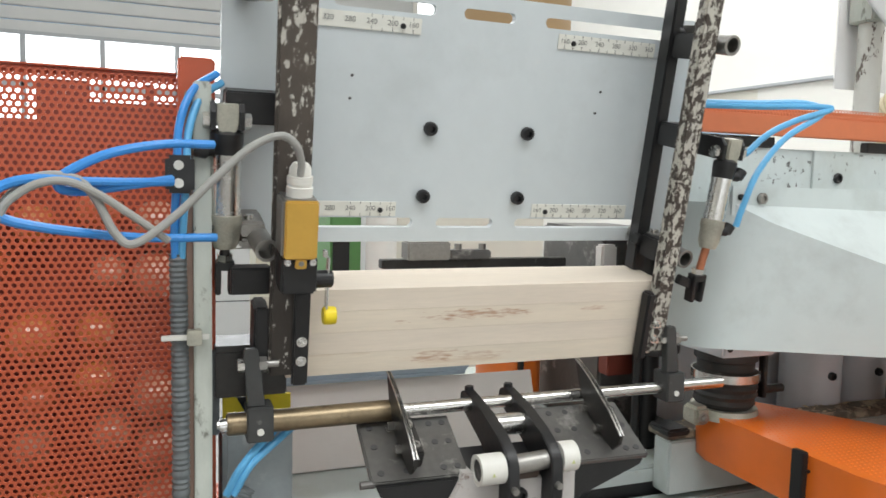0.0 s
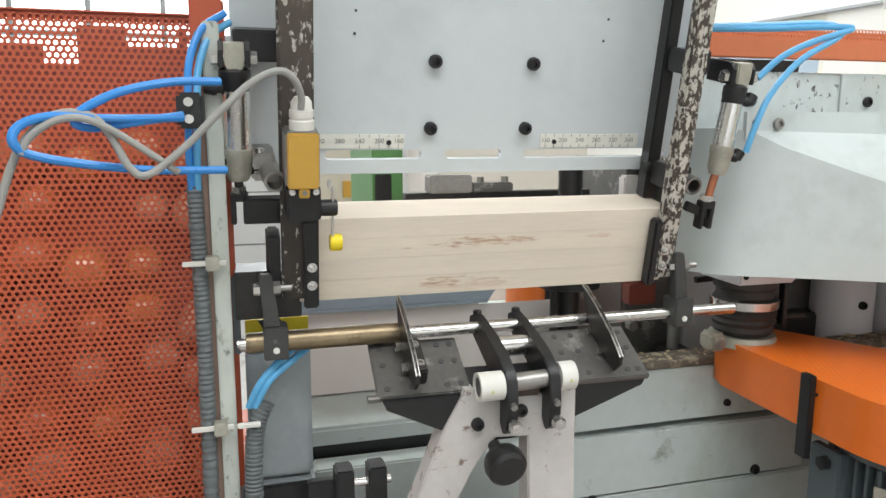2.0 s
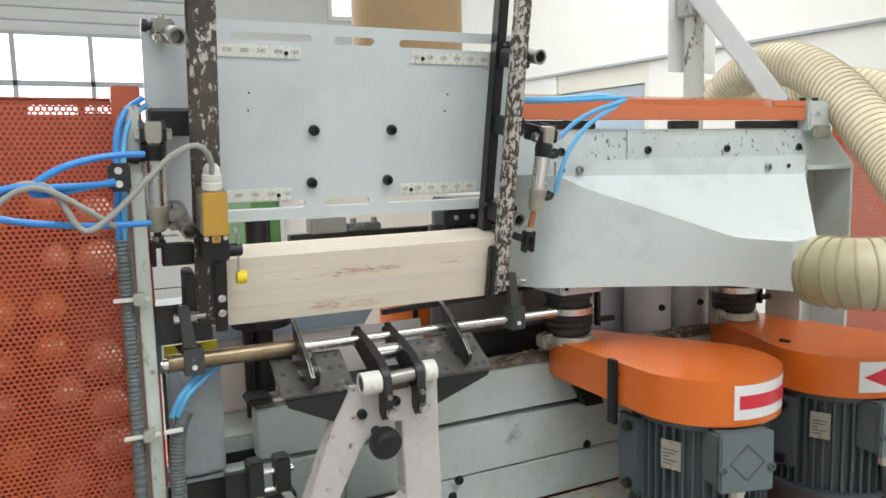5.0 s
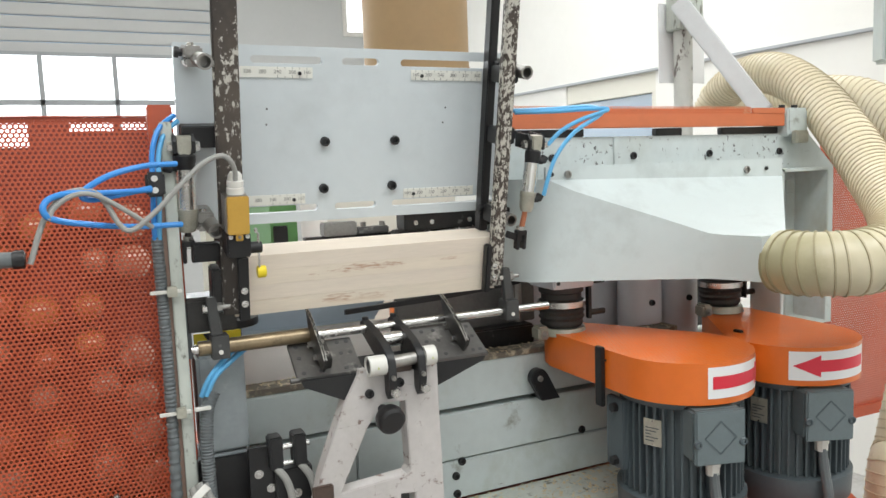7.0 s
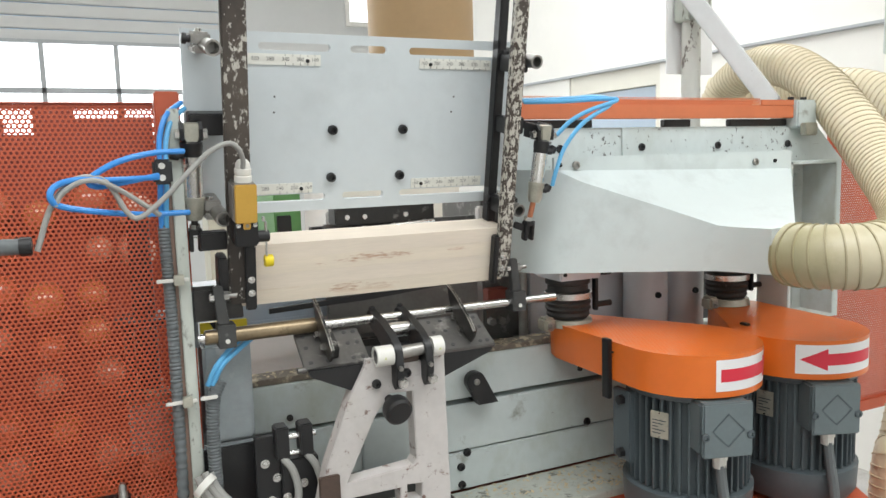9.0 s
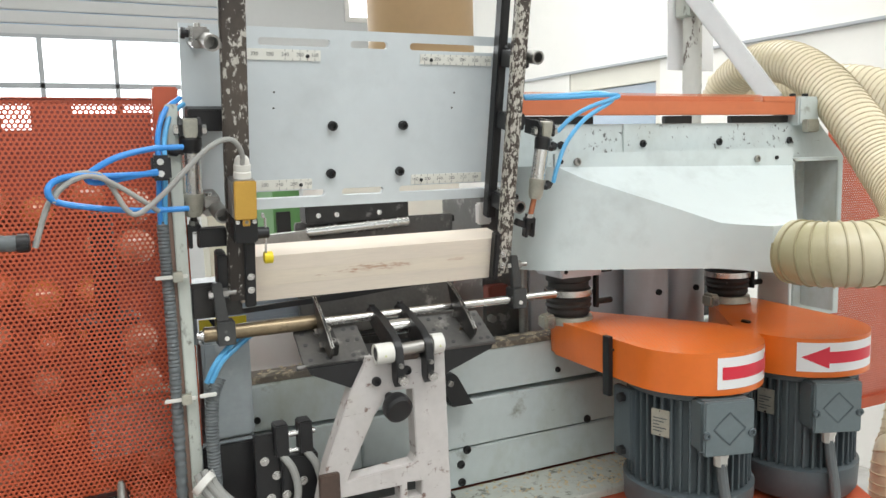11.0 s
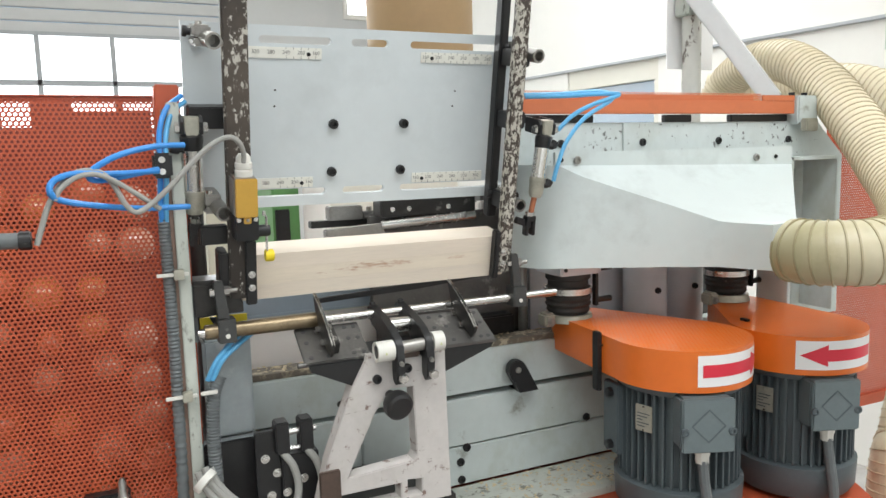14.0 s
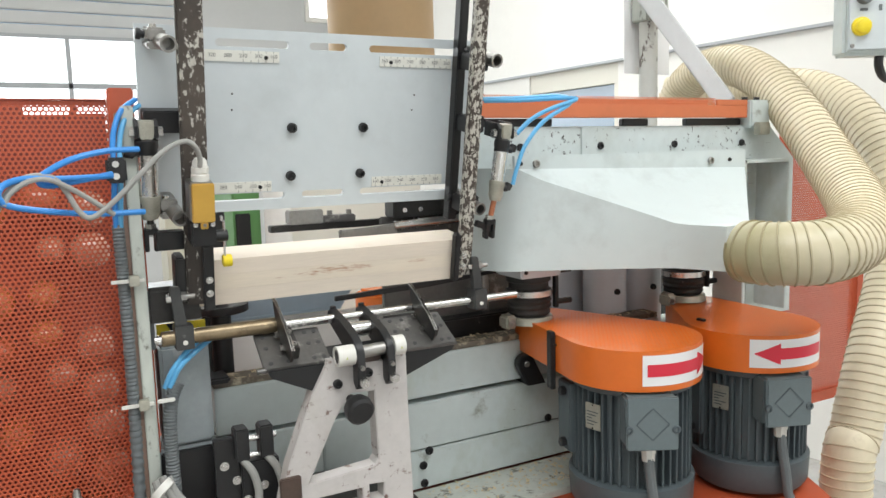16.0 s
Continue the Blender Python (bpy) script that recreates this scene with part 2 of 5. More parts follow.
HOSERIB = mat("duct_hose_wire", (0.62, 0.53, 0.36), 0.45, vary=0.1, scale=12)


def soil(m, centre, reach, colour, most):
    """Oil and dust soaked into a hose near its mouth, fading out with an uneven edge."""
    N, L = m.node_tree.nodes, m.node_tree.links
    b = N["Principled BSDF"]
    tc = next(n for n in N if n.type == "TEX_COORD")
    far = N.new("ShaderNodeVectorMath")
    far.operation = "DISTANCE"
    far.inputs[1].default_value = centre
    L.new(tc.outputs["Object"], far.inputs[0])
    fuzz = N.new("ShaderNodeTexNoise")
    fuzz.inputs["Scale"].default_value, fuzz.inputs["Detail"].default_value = 22, 5
    L.new(tc.outputs["Object"], fuzz.inputs["Vector"])
    wob = N.new("ShaderNodeMath")
    wob.operation, wob.inputs[1].default_value = "MULTIPLY_ADD", reach
    L.new(fuzz.outputs[0], wob.inputs[0])
    L.new(far.outputs["Value"], wob.inputs[2])
    r = N.new("ShaderNodeMapRange")
    r.inputs["From Min"].default_value, r.inputs["From Max"].default_value = reach * 1.1, reach * 2.6
    r.inputs["To Min"].default_value, r.inputs["To Max"].default_value = most, 0.0
    L.new(wob.outputs[0], r.inputs["Value"])
    mx = N.new("ShaderNodeMix")
    mx.data_type = "RGBA"
    L.new(r.outputs[0], mx.inputs["Factor"])
    L.new(b.inputs["Base Color"].links[0].from_socket, mx.inputs["A"])
    mx.inputs["B"].default_value = (*colour, 1)
    L.new(mx.outputs["Result"], b.inputs["Base Color"])


for hose_paint, tone in ((HOSE, (0.36, 0.33, 0.19)), (HOSERIB, (0.27, 0.24, 0.13))):
    soil(hose_paint, (0.837, 0.435, 1.259), 0.085, tone, 0.9)
WALLW = mat("white_wall", (0.82, 0.81, 0.77), 0.8, vary=0.03, scale=2, bump=0.02)
WALLCREAM = mat("cream_wall", (0.76, 0.74, 0.66), 0.8, vary=0.03, scale=2, bump=0.02)
DOORPANEL = mat("door_panel", (0.60, 0.61, 0.61), 0.5, vary=0.03, scale=3, bump=0.02)
DOORFRAME = mat("door_frame_grey", (0.42, 0.44, 0.46), 0.5, vary=0.05, scale=6)
FLOORM = mat("workshop_floor", (0.46, 0.45, 0.43), 0.6, vary=0.15, scale=3, bump=0.05, stain=(0.30, 0.28, 0.25), stain_scale=5, stain_cut=0.62, stain_soft=0.15)
TAN = mat("tan_drum", (0.40, 0.27, 0.14), 0.6, vary=0.08, scale=5)
GREEN = mat("green_machine", (0.12, 0.30, 0.10), 0.5, vary=0.1, scale=8)
BLUEGREY = mat("blue_grey_tray", (0.36, 0.44, 0.52), 0.4, vary=0.08, scale=7, bump=0.03)
PALEBOARD = mat("pale_board", (0.80, 0.76, 0.73), 0.55, vary=0.05, scale=6, bump=0.02)
CREAMBOX = mat("cream_cabinet", (0.62, 0.60, 0.50), 0.5, vary=0.05, scale=6)
SAWDUST = mat("wood_shavings", (0.62, 0.52, 0.34), 0.8, vary=0.2, scale=30, bump=0.2)
GLASSGLOW = glow("daylight_pane", (0.95, 0.98, 1.0), 2.2)
# weak glow for the pane added beside the front fill lamp
FILLPANE = glow("fill_glow_pane", (0.9, 0.95, 1.0), 0.35)
WINDOWDARK = mat("dark_blue_window_glass", (0.18, 0.26, 0.34), 0.1, vary=0.05, scale=4, bump=0.0)
KNOTS = [((0.262, 0.012, 0.026, 0.007, 0.7), (0.31, 0.011, 0.03, 0.005, 0.4)), (), ((0.305, 0.013, 0.055, 0.0055, 0.75), (0.27, 0.010, 0.02, 0.004, 0.5), (0.224, 0.008, 0.008, 0.003, 0.7), (0.428, 0.014, 0.016, 0.003, 0.6)), ()]
WOODS = [wood_mat("planed_maple", (0.765 - 0.014 * (i % 2), 0.675 - 0.014 * (i % 2), 0.555), (0.66, 0.53, 0.40), i, KNOTS[i]) for i in range(4)]

# ---- building helpers ----


def thing(name, label, category, group="", m=None, kind=""):
    ob = new(name)
    ob.empty_display_size = 0.02
    if m is not None:
        ob.matrix_world = m
    return tagged(ob, label, category, group, kind)


def mesh_of(name, bm, material, smooth=True):
    me = bpy.data.meshes.new(name)
    bmesh.ops.recalc_face_normals(bm, faces=bm.faces)
    bm.to_mesh(me)
    bm.free()
    me.materials.append(material)
    if smooth:
        me.shade_smooth()
        me.set_sharp_from_angle(angle=radians(35))
    return me


def part(name, bm, material, parent, label=""):
    ob = new(name, mesh_of(name, bm, material))
    ob.parent = parent
    if label:
        ob["label"] = label
    return ob


def solid(name, bm, material, label, category, group="", kind="", m=None):
    ob = new(name, mesh_of(name, bm, material))
    if m is not None:
        ob.matrix_world = m
    return tagged(ob, label, category, group, kind)


def join(*bms):
    out = bms[0]
    for b in bms[1:]:
        me = bpy.data.meshes.new("tmp")
        b.to_mesh(me)
        b.free()
        out.from_mesh(me)
        bpy.data.meshes.remove(me)
    return out


def box(x0, x1, y0, y1, z0, z1, bevel=0.0012, m=None):
    bm = bmesh.new()
    bmesh.ops.create_cube(bm, size=1)
    bmesh.ops.transform(bm, matrix=Matrix.Translation(((x0 + x1) / 2, (y0 + y1) / 2, (z0 + z1) / 2)) @ Matrix.Diagonal((x1 - x0, y1 - y0, z1 - z0, 1)), verts=bm.verts)
    if bevel:
        bmesh.ops.bevel(bm, geom=bm.edges[:], offset=min(bevel, 0.3 * min(x1 - x0, y1 - y0, z1 - z0)), segments=2, affect="EDGES")
    if m is not None:
        bmesh.ops.transform(bm, matrix=m, verts=bm.verts)
    return bm


def cyl(p0, p1, r0, r1=None, seg=24, bevel=0.0):
    p0, p1 = Vector(p0), Vector(p1)
    bm = bmesh.new()
    bmesh.ops.create_cone(bm, cap_ends=True, segments=seg, radius1=r0, radius2=r0 if r1 is None else r1, depth=(p1 - p0).length)
    if bevel:
        rims = [e for e in bm.edges if sum(len(f.verts) > 4 for f in e.link_faces) == 1]
        bmesh.ops.bevel(bm, geom=rims, offset=bevel, segments=2, affect="EDGES")
    bmesh.ops.transform(bm, matrix=Matrix.Translation((p0 + p1) / 2) @ (p1 - p0).to_track_quat("Z", "Y").to_matrix().to_4x4(), verts=bm.verts)
    return bm


def turned(p0, p1, profile, seg=28):
    """A turned part on the axis p0-p1: profile rows of (part of the length, radius)."""
    p0, p1 = Vector(p0), Vector(p1)
    q = (p1 - p0).to_track_quat("Z", "Y").to_matrix()
    bm = bmesh.new()
    rings = []
    for k, r in profile:
        c = p0.lerp(p1, k)
        rings.append([bm.verts.new(c + q @ Vector((r * math.cos(2 * math.pi * i / seg), r * math.sin(2 * math.pi * i / seg), 0))) for i in range(seg)])
    for a, b in zip(rings, rings[1:]):
        for i in range(seg):
            bm.faces.new((a[i], a[(i + 1) % seg], b[(i + 1) % seg], b[i]))
    bm.faces.new(rings[0][::-1])
    bm.faces.new(rings[-1])
    return bm


def pipe(p0, p1, r, hole, seg=20):
    """A tube that is open at p1."""
    p0, p1 = Vector(p0), Vector(p1)
    k = 1 - 0.6 * r / (p1 - p0).length
    return turned(p0, p1, [(0, r), (1, r), (1, hole), (max(0.05, k - 0.3), hole)], seg)


def prism(outline, axis, a, b, bevel=0.0):
    """An outline of 2D points drawn out along an axis from a to b: x takes (y, z), y takes (x, z), z takes (x, y)."""
    put = {"x": lambda u, v, w: (w, u, v), "y": lambda u, v, w: (u, w, v), "z": lambda u, v, w: (u, v, w)}[axis]
    bm = bmesh.new()
    lo = [bm.verts.new(put(u, v, a)) for u, v in outline]
    hi = [bm.verts.new(put(u, v, b)) for u, v in outline]
    n = len(outline)
    for i in range(n):
        bm.faces.new((lo[i], lo[(i + 1) % n], hi[(i + 1) % n], hi[i]))
    caps = [bm.faces.new(lo[::-1]), bm.faces.new(hi)]
    if bevel:
        bmesh.ops.bevel(bm, geom=[e for f in caps for e in f.edges], offset=bevel, segments=2, affect="EDGES")
    return bm


def pierced(outline, holes, a, b, bevel):
    """A flat casting in the xz plane from y = a to b, with openings cut through it."""
    bm = bmesh.new()
    edges = []
    for loop in (outline, *holes):
        vs = [bm.verts.new((x, a, z)) for x, z in loop]
        edges += [bm.edges.new((vs[i], vs[(i + 1) % len(vs)])) for i in range(len(vs))]
    bmesh.ops.triangle_fill(bm, edges=edges, use_beauty=True)
    bmesh.ops.recalc_face_normals(bm, faces=bm.faces[:])
    front = bm.faces[:]
    grown = bmesh.ops.extrude_face_region(bm, geom=front, use_keep_orig=True)
    bmesh.ops.translate(bm, verts=[g for g in grown["geom"] if isinstance(g, bmesh.types.BMVert)], vec=(0, b - a, 0))
    bmesh.ops.recalc_face_normals(bm, faces=bm.faces[:])
    rims = [e for e in bm.edges if len(e.link_faces) == 2 and e.calc_face_angle() > radians(60) and abs(e.verts[0].co.y - a) < 1e-6 and abs(e.verts[1].co.y - a) < 1e-6]
    bmesh.ops.bevel(bm, geom=rims, offset=bevel, segments=2, affect="EDGES")
    return bm


def smooth_path(points, steps=10):
    """A Catmull-Rom curve through the points."""
    P = [Vector(p) for p in points]
    P = [2 * P[0] - P[1]] + P + [2 * P[-1] - P[-2]]
    out = []
    for i in range(1, len(P) - 2):
        a, b, c, d = P[i - 1:i + 3]
        for k in range(steps):
            t = k / steps
            out.append(0.5 * (2 * b + (c - a) * t + (2 * a - 5 * b + 4 * c - d) * t * t + (3 * b - a - 3 * c + d) * t ** 3))
    out.append(P[-2])
    return out


def sweep(points, r, seg=10, steps=10, radius_of=None, caps=True):
    """A round hose along a smooth curve."""
    C = smooth_path(points, steps)
    bm = bmesh.new()
    side = None
    rings, run = [], 0.0
    for i, c in enumerate(C):
        tan = (C[min(i + 1, len(C) - 1)] - C[max(i - 1, 0)]).normalized()
        if side is None:
            side = tan.cross(Vector((0.31, 0.2, 0.93))).normalized()
        side = (side - tan * side.dot(tan)).normalized()
        up = tan.cross(side)
        if i:
            run += (c - C[i - 1]).length
        rr = radius_of(run) if radius_of else r
        rings.append([bm.verts.new(c + rr * (math.cos(2 * math.pi * k / seg) * side + math.sin(2 * math.pi * k / seg) * up)) for k in range(seg)])
    for a, b in zip(rings, rings[1:]):
        for i in range(seg):
            bm.faces.new((a[i], a[(i + 1) % seg], b[(i + 1) % seg], b[i]))
    if caps:
        bm.faces.new(rings[0][::-1])
        bm.faces.new(rings[-1])
    return bm


def bolt(x, y, z, r=0.006, h=0.004, hexed=False, m=None):
    """A screw head facing -y: a domed disc with a dark socket, or a hexagon."""
    if hexed:
        bm = join(cyl((x, y, z), (x, y - 0.0012, z), r * 1.35, seg=20), cyl((x, y - 0.001, z), (x, y - h, z), r, seg=6, bevel=0.0004), cyl((x, y - h, z), (x, y - h * 1.6, z), r * 0.55, seg=12))
    else:
        bm = turned((x, y, z), (x, y - h, z), [(0, r), (0.7, r), (1, r * 0.85), (1, r * 0.5), (0.4, r * 0.48)], 16)
    if m is not None:
        bmesh.ops.transform(bm, matrix=m, verts=bm.verts)
    return bm


def perforated(x0, x1, z0, z1, pitch, hole, thick):
    """A sheet in the xz plane with hexagonal holes in staggered rows."""
    verts, faces = [], []
    row = pitch * 0.866
    ang = [radians(30 + 60 * k) for k in range(6)]
    R = pitch / math.sqrt(3)
    for j in range(int((z1 - z0) / row) + 1):
        for i in range(int((x1 - x0) / pitch) + 1):
            cx, cz = x0 + (i + 0.5 * (j % 2)) * pitch, z0 + j * row
            n = len(verts)
            for rad, y in ((R, 0), (hole, 0), (hole, thick)):
                verts += [(cx + rad * math.cos(a), y, cz + rad * math.sin(a)) for a in ang]
            for k in range(6):
                k2 = (k + 1) % 6
                faces += [(n + k, n + k2, n + 6 + k2, n + 6 + k), (n + 6 + k, n + 6 + k2, n + 12 + k2, n + 12 + k)]
    me = bpy.data.meshes.new("mesh")
    me.from_pydata(verts, [], faces)
    return me

# ---- the room ----


def wall(name, bm, material, label):
    return solid(name, bm, material, label, "wall", kind="structure")


solid("floor", box(-4, 3.7, -3.7, 6.3, -0.1, 0, 0), FLOORM, "grey concrete workshop floor with dusty stains", "floor", kind="structure")
solid("ceiling", box(-4, 3.7, -3.7, 6.3, 3.4, 3.5, 0), WALLW, "white painted workshop ceiling", "ceiling", kind="structure")
wall("wall_west", box(-4.1, -4, -3.6, 6.3, 0, 3.4, 0), WALLW, "white painted side wall of the workshop")
# unseen wall, left open for the added fill pane
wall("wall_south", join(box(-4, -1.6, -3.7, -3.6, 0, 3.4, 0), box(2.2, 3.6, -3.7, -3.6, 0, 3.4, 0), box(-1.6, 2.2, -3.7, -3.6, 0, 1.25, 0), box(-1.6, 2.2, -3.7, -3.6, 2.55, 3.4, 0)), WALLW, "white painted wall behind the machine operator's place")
east = pose(2.75, 3.5, 0, 0, 0, 5.5) @ pose(-2.75, -3.5, 0)
east_wall = wall("wall_east", join(box(2.75, 2.9, -3.6, 6.3, 1.92, 3.4, 0), box(2.75, 2.9, -3.6, 2.98, 0, 1.92, 0), box(2.75, 2.9, 3.75, 6.3, 0, 1.92, 0), box(2.75, 2.9, 2.98, 3.75, 0, 1.5, 0)), WALLW, "bright white painted long wall of the workshop")
east_wall.matrix_world = east
solid("trim", box(2.725, 2.7495, -3.6, 6.0, 1.912, 1.927, 0.003), DOORFRAME, "thin grey cable ledge along the white wall", "trim", kind="structure", m=east)
win_low = thing("window_1", "low dark window in the white wall", "window", m=east, kind="structure")
part("pane", box(2.80, 2.81, 2.98, 3.75, 1.5, 1.8, 0), WINDOWDARK, win_low)
part("window_frame", join(box(2.76, 2.84, 2.98, 3.75, 1.80, 1.92, 0.002), box(2.76, 2.84, 2.98, 3.02, 1.5, 1.80, 0.002)), WALLCREAM, win_low)

# glowing pane and bars, added out of view to go with the fill lamp
fill_win = thing("fill_window", "added glowing fill pane in the unseen wall opposite the machine", "window", kind="structure")
part("pane", box(-1.6, 2.2, -3.66, -3.655, 1.25, 2.55, 0), FILLPANE, fill_win)
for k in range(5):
    part("mullion", box(-1.6 + 0.94 * k, -1.56 + 0.94 * k, -3.65, -3.6, 1.25, 2.55, 0.002), DOORFRAME, fill_win)

# the end wall: a sectional door with one glazed row, then a rendered wall with a white window
wall("wall_north", join(box(1.0, 1.98, 6.0, 6.2, 0, 3.4, 0), box(2.22, 2.75, 6.0, 6.2, 0, 3.4, 0), box(1.98, 2.22, 6.0, 6.2, 0, 2.62, 0), box(1.98, 2.22, 6.0, 6.2, 3.2, 3.4, 0), box(-4, -2.6, 6.0, 6.2, 0, 3.4, 0), box(-2.6, 1.0, 6.0, 6.2, 3.15, 3.4, 0)), DOORPANEL, "pale grey rendered end wall")
door = thing("door_1", "closed white sectional overhead door with a glazed row", "door", kind="structure")
for k in range(4):
    part("door_section", box(-2.6, 1.0, 6.02, 6.06, 0.02 + 0.42 * k, 0.43 + 0.42 * k, 0.006), DOORPANEL, door)
for k in range(8):
    part("door_section", box(-2.6, 1.0, 6.02, 6.06, 2.385 + 0.095 * k, 2.472 + 0.095 * k, 0.006), DOORPANEL, door)
for k in range(8):
    x = -2.43 + 0.51 * k
    part("glazing_bar", box(x - 0.017, x + 0.017, 6.0, 6.05, 1.70, 2.385, 0.003), DOORFRAME, door)
    if k < 7:
        part("pane", box(x + 0.017, x + 0.493, 6.03, 6.036, 2.05, 2.385, 0), GLASSGLOW, door)
        part("pane", box(x + 0.017, x + 0.493, 6.03, 6.036, 1.70, 2.01, 0), GLASSGLOW, door)
part("rail", box(-2.6, 1.0, 6.0, 6.05, 2.01, 2.05, 0.003), DOORFRAME, door)
part("rail", box(-2.6, 1.0, 5.995, 6.05, 2.375, 2.40, 0.003), DOORFRAME, door)
win2 = thing("window_2", "white-framed window high in the end wall", "window", kind="structure")
part("pane", box(1.99, 2.21, 6.05, 6.06, 2.64, 3.18, 0), GLASSGLOW, win2)
part("window_frame", join(box(1.96, 2.0, 5.98, 6.04, 2.6, 3.22, 0.004), box(2.2, 2.24, 5.98, 6.04, 2.6, 3.22, 0.004), box(2.0, 2.2, 5.98, 6.04, 2.6, 2.64, 0.004)), WALLW, win2)

drum = thing("dust_drum", "tan cylindrical dust collector drum behind the machine", "drum")
part("shell", turned((0.93, 1.95, 1.62), (0.93, 1.95, 3.0), [(0, 0.10), (0.06, 0.165), (0.08, 0.17), (1, 0.17)], 48), TAN, drum)
part("hoop", turned((0.93, 1.95, 1.72), (0.93, 1.95, 1.735), [(0, 0.173), (1, 0.173)], 48), TAN, drum)
part("hanger", box(0.92, 0.94, 1.94, 1.96, 2.98, 3.41, 0.002), DOORFRAME, drum)

# ---- machine base ----
base = thing("machine_base", "pale grey painted machine bed with bolted front plates", "machine")
part("bed", box(0.13, 1.25, 0.80, 1.35, 0.30, 1.04, 0.004), MACHINE, base)
part("plinth", prism([(0.0, 0.62), (0.62, 0.64), (0.80, 0.42), (1.036, 0.42), (1.085, 0.52), (1.20, 0.75), (1.20, 1.4), (0.0, 1.4)], "z", 0.0, 0.842, 0.003), RED, base, "red painted plinth")
part("shelf", box(0.40, 0.84, 0.650, 0.7645, 0.8422, 0.8545, 0.001), STRIP, base, "dusty pale shelf below the bed plates")
part("middle_plate", box(0.30, 0.80, 0.765, 0.795, 0.925, 1.004, 0.002), MACHINE, base)
part("lower_plate", box(0.30, 0.85, 0.765, 0.797, 0.857, 0.9225, 0.002), MACHINE, base)
# black bar put in for the shade inside the bed slot
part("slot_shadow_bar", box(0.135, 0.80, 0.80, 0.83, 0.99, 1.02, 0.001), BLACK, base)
part("left_plate", box(0.135, 0.2985, 0.764, 0.796, 0.857, 1.006, 0.002), MACHINE, base)
for x, z in ((0.481, 0.92), (0.469, 0.897), (0.722, 0.931), (0.47, 0.866)):
    part("bolt", bolt(x, 0.766, z, 0.007, 0.005), BLACK, base)
col = thing("column_block", "worn grey steel column beside the fence post", "machine column")
part("column", box(0.065, 0.128, 0.70, 0.764, 1.035, 1.17, 0.004), CONCRETEGREY, col)
part("foot", box(0.055, 0.13, 0.70, 0.764, 0.60, 1.0325, 0.004), CONCRETEGREY, col)
# no recess is cut: a black plate on the front gives its shade
part("opening_shade", box(0.058, 0.128, 0.694, 0.7, 0.85, 1.03, 0.002), BLACK, col, "flat black plate standing in for the shaded recess")
for z in (1.0, 0.93):
    part("bolt", bolt(0.075, 0.694, z, 0.005, 0.004), DARK, col)
tray = thing("guard_plate", "blue-grey sheet metal guide plate under the boards", "plate")
part("sheet", prism([(0.115, 1.145), (0.395, 1.145), (0.434, 1.201), (0.115, 1.201)], "y", 0.93, 0.936, 0.0005), BLUEGREY, tray)
part("edge_lip", box(0.115, 0.395, 0.9265, 0.9298, 1.145, 1.1495, 0.0005), BLUEGREY, tray)
part("rear_sheet", box(0.13, 0.40, 0.98, 0.985, 1.03, 1.25, 0.001), CREAMBOX, tray, "cream rear sheet")

hz = thing("hazard_plate", "yellow and black hazard plate under the hopper", "sign plate")
part("plate", box(0.066, 0.128, 0.715, 0.719, 1.176, 1.198, 0.0005), BRIGHTYELLOW, hz)
part("black_stripe", prism([(0.078, 1.198), (0.100, 1.198), (0.112, 1.176), (0.090, 1.176)], "y", 0.7138, 0.7149), BLACK, hz)
ab = thing("angle_bracket", "dark steel angle bracket below the guide bar", "bracket")
part("top", box(0.058, 0.120, 0.69, 0.74, 1.246, 1.2515, 0.001), DARK, ab)
part("front", box(0.058, 0.120, 0.69, 0.695, 1.205, 1.2458, 0.001), DARK, ab)
part("side_plate", box(0.055, 0.062, 0.6955, 0.76, 1.17, 1.2458, 0.001), CONDUIT, ab)
# ---- the hopper: tilted plate, guide bars, stack of boards ----
H = pose(0, 0.7105, 1.452, 10.76, 0, 0)
panel = thing("hopper_plate", "pale grey tilted steel plate with slots and rulers", "hopper plate", m=H)


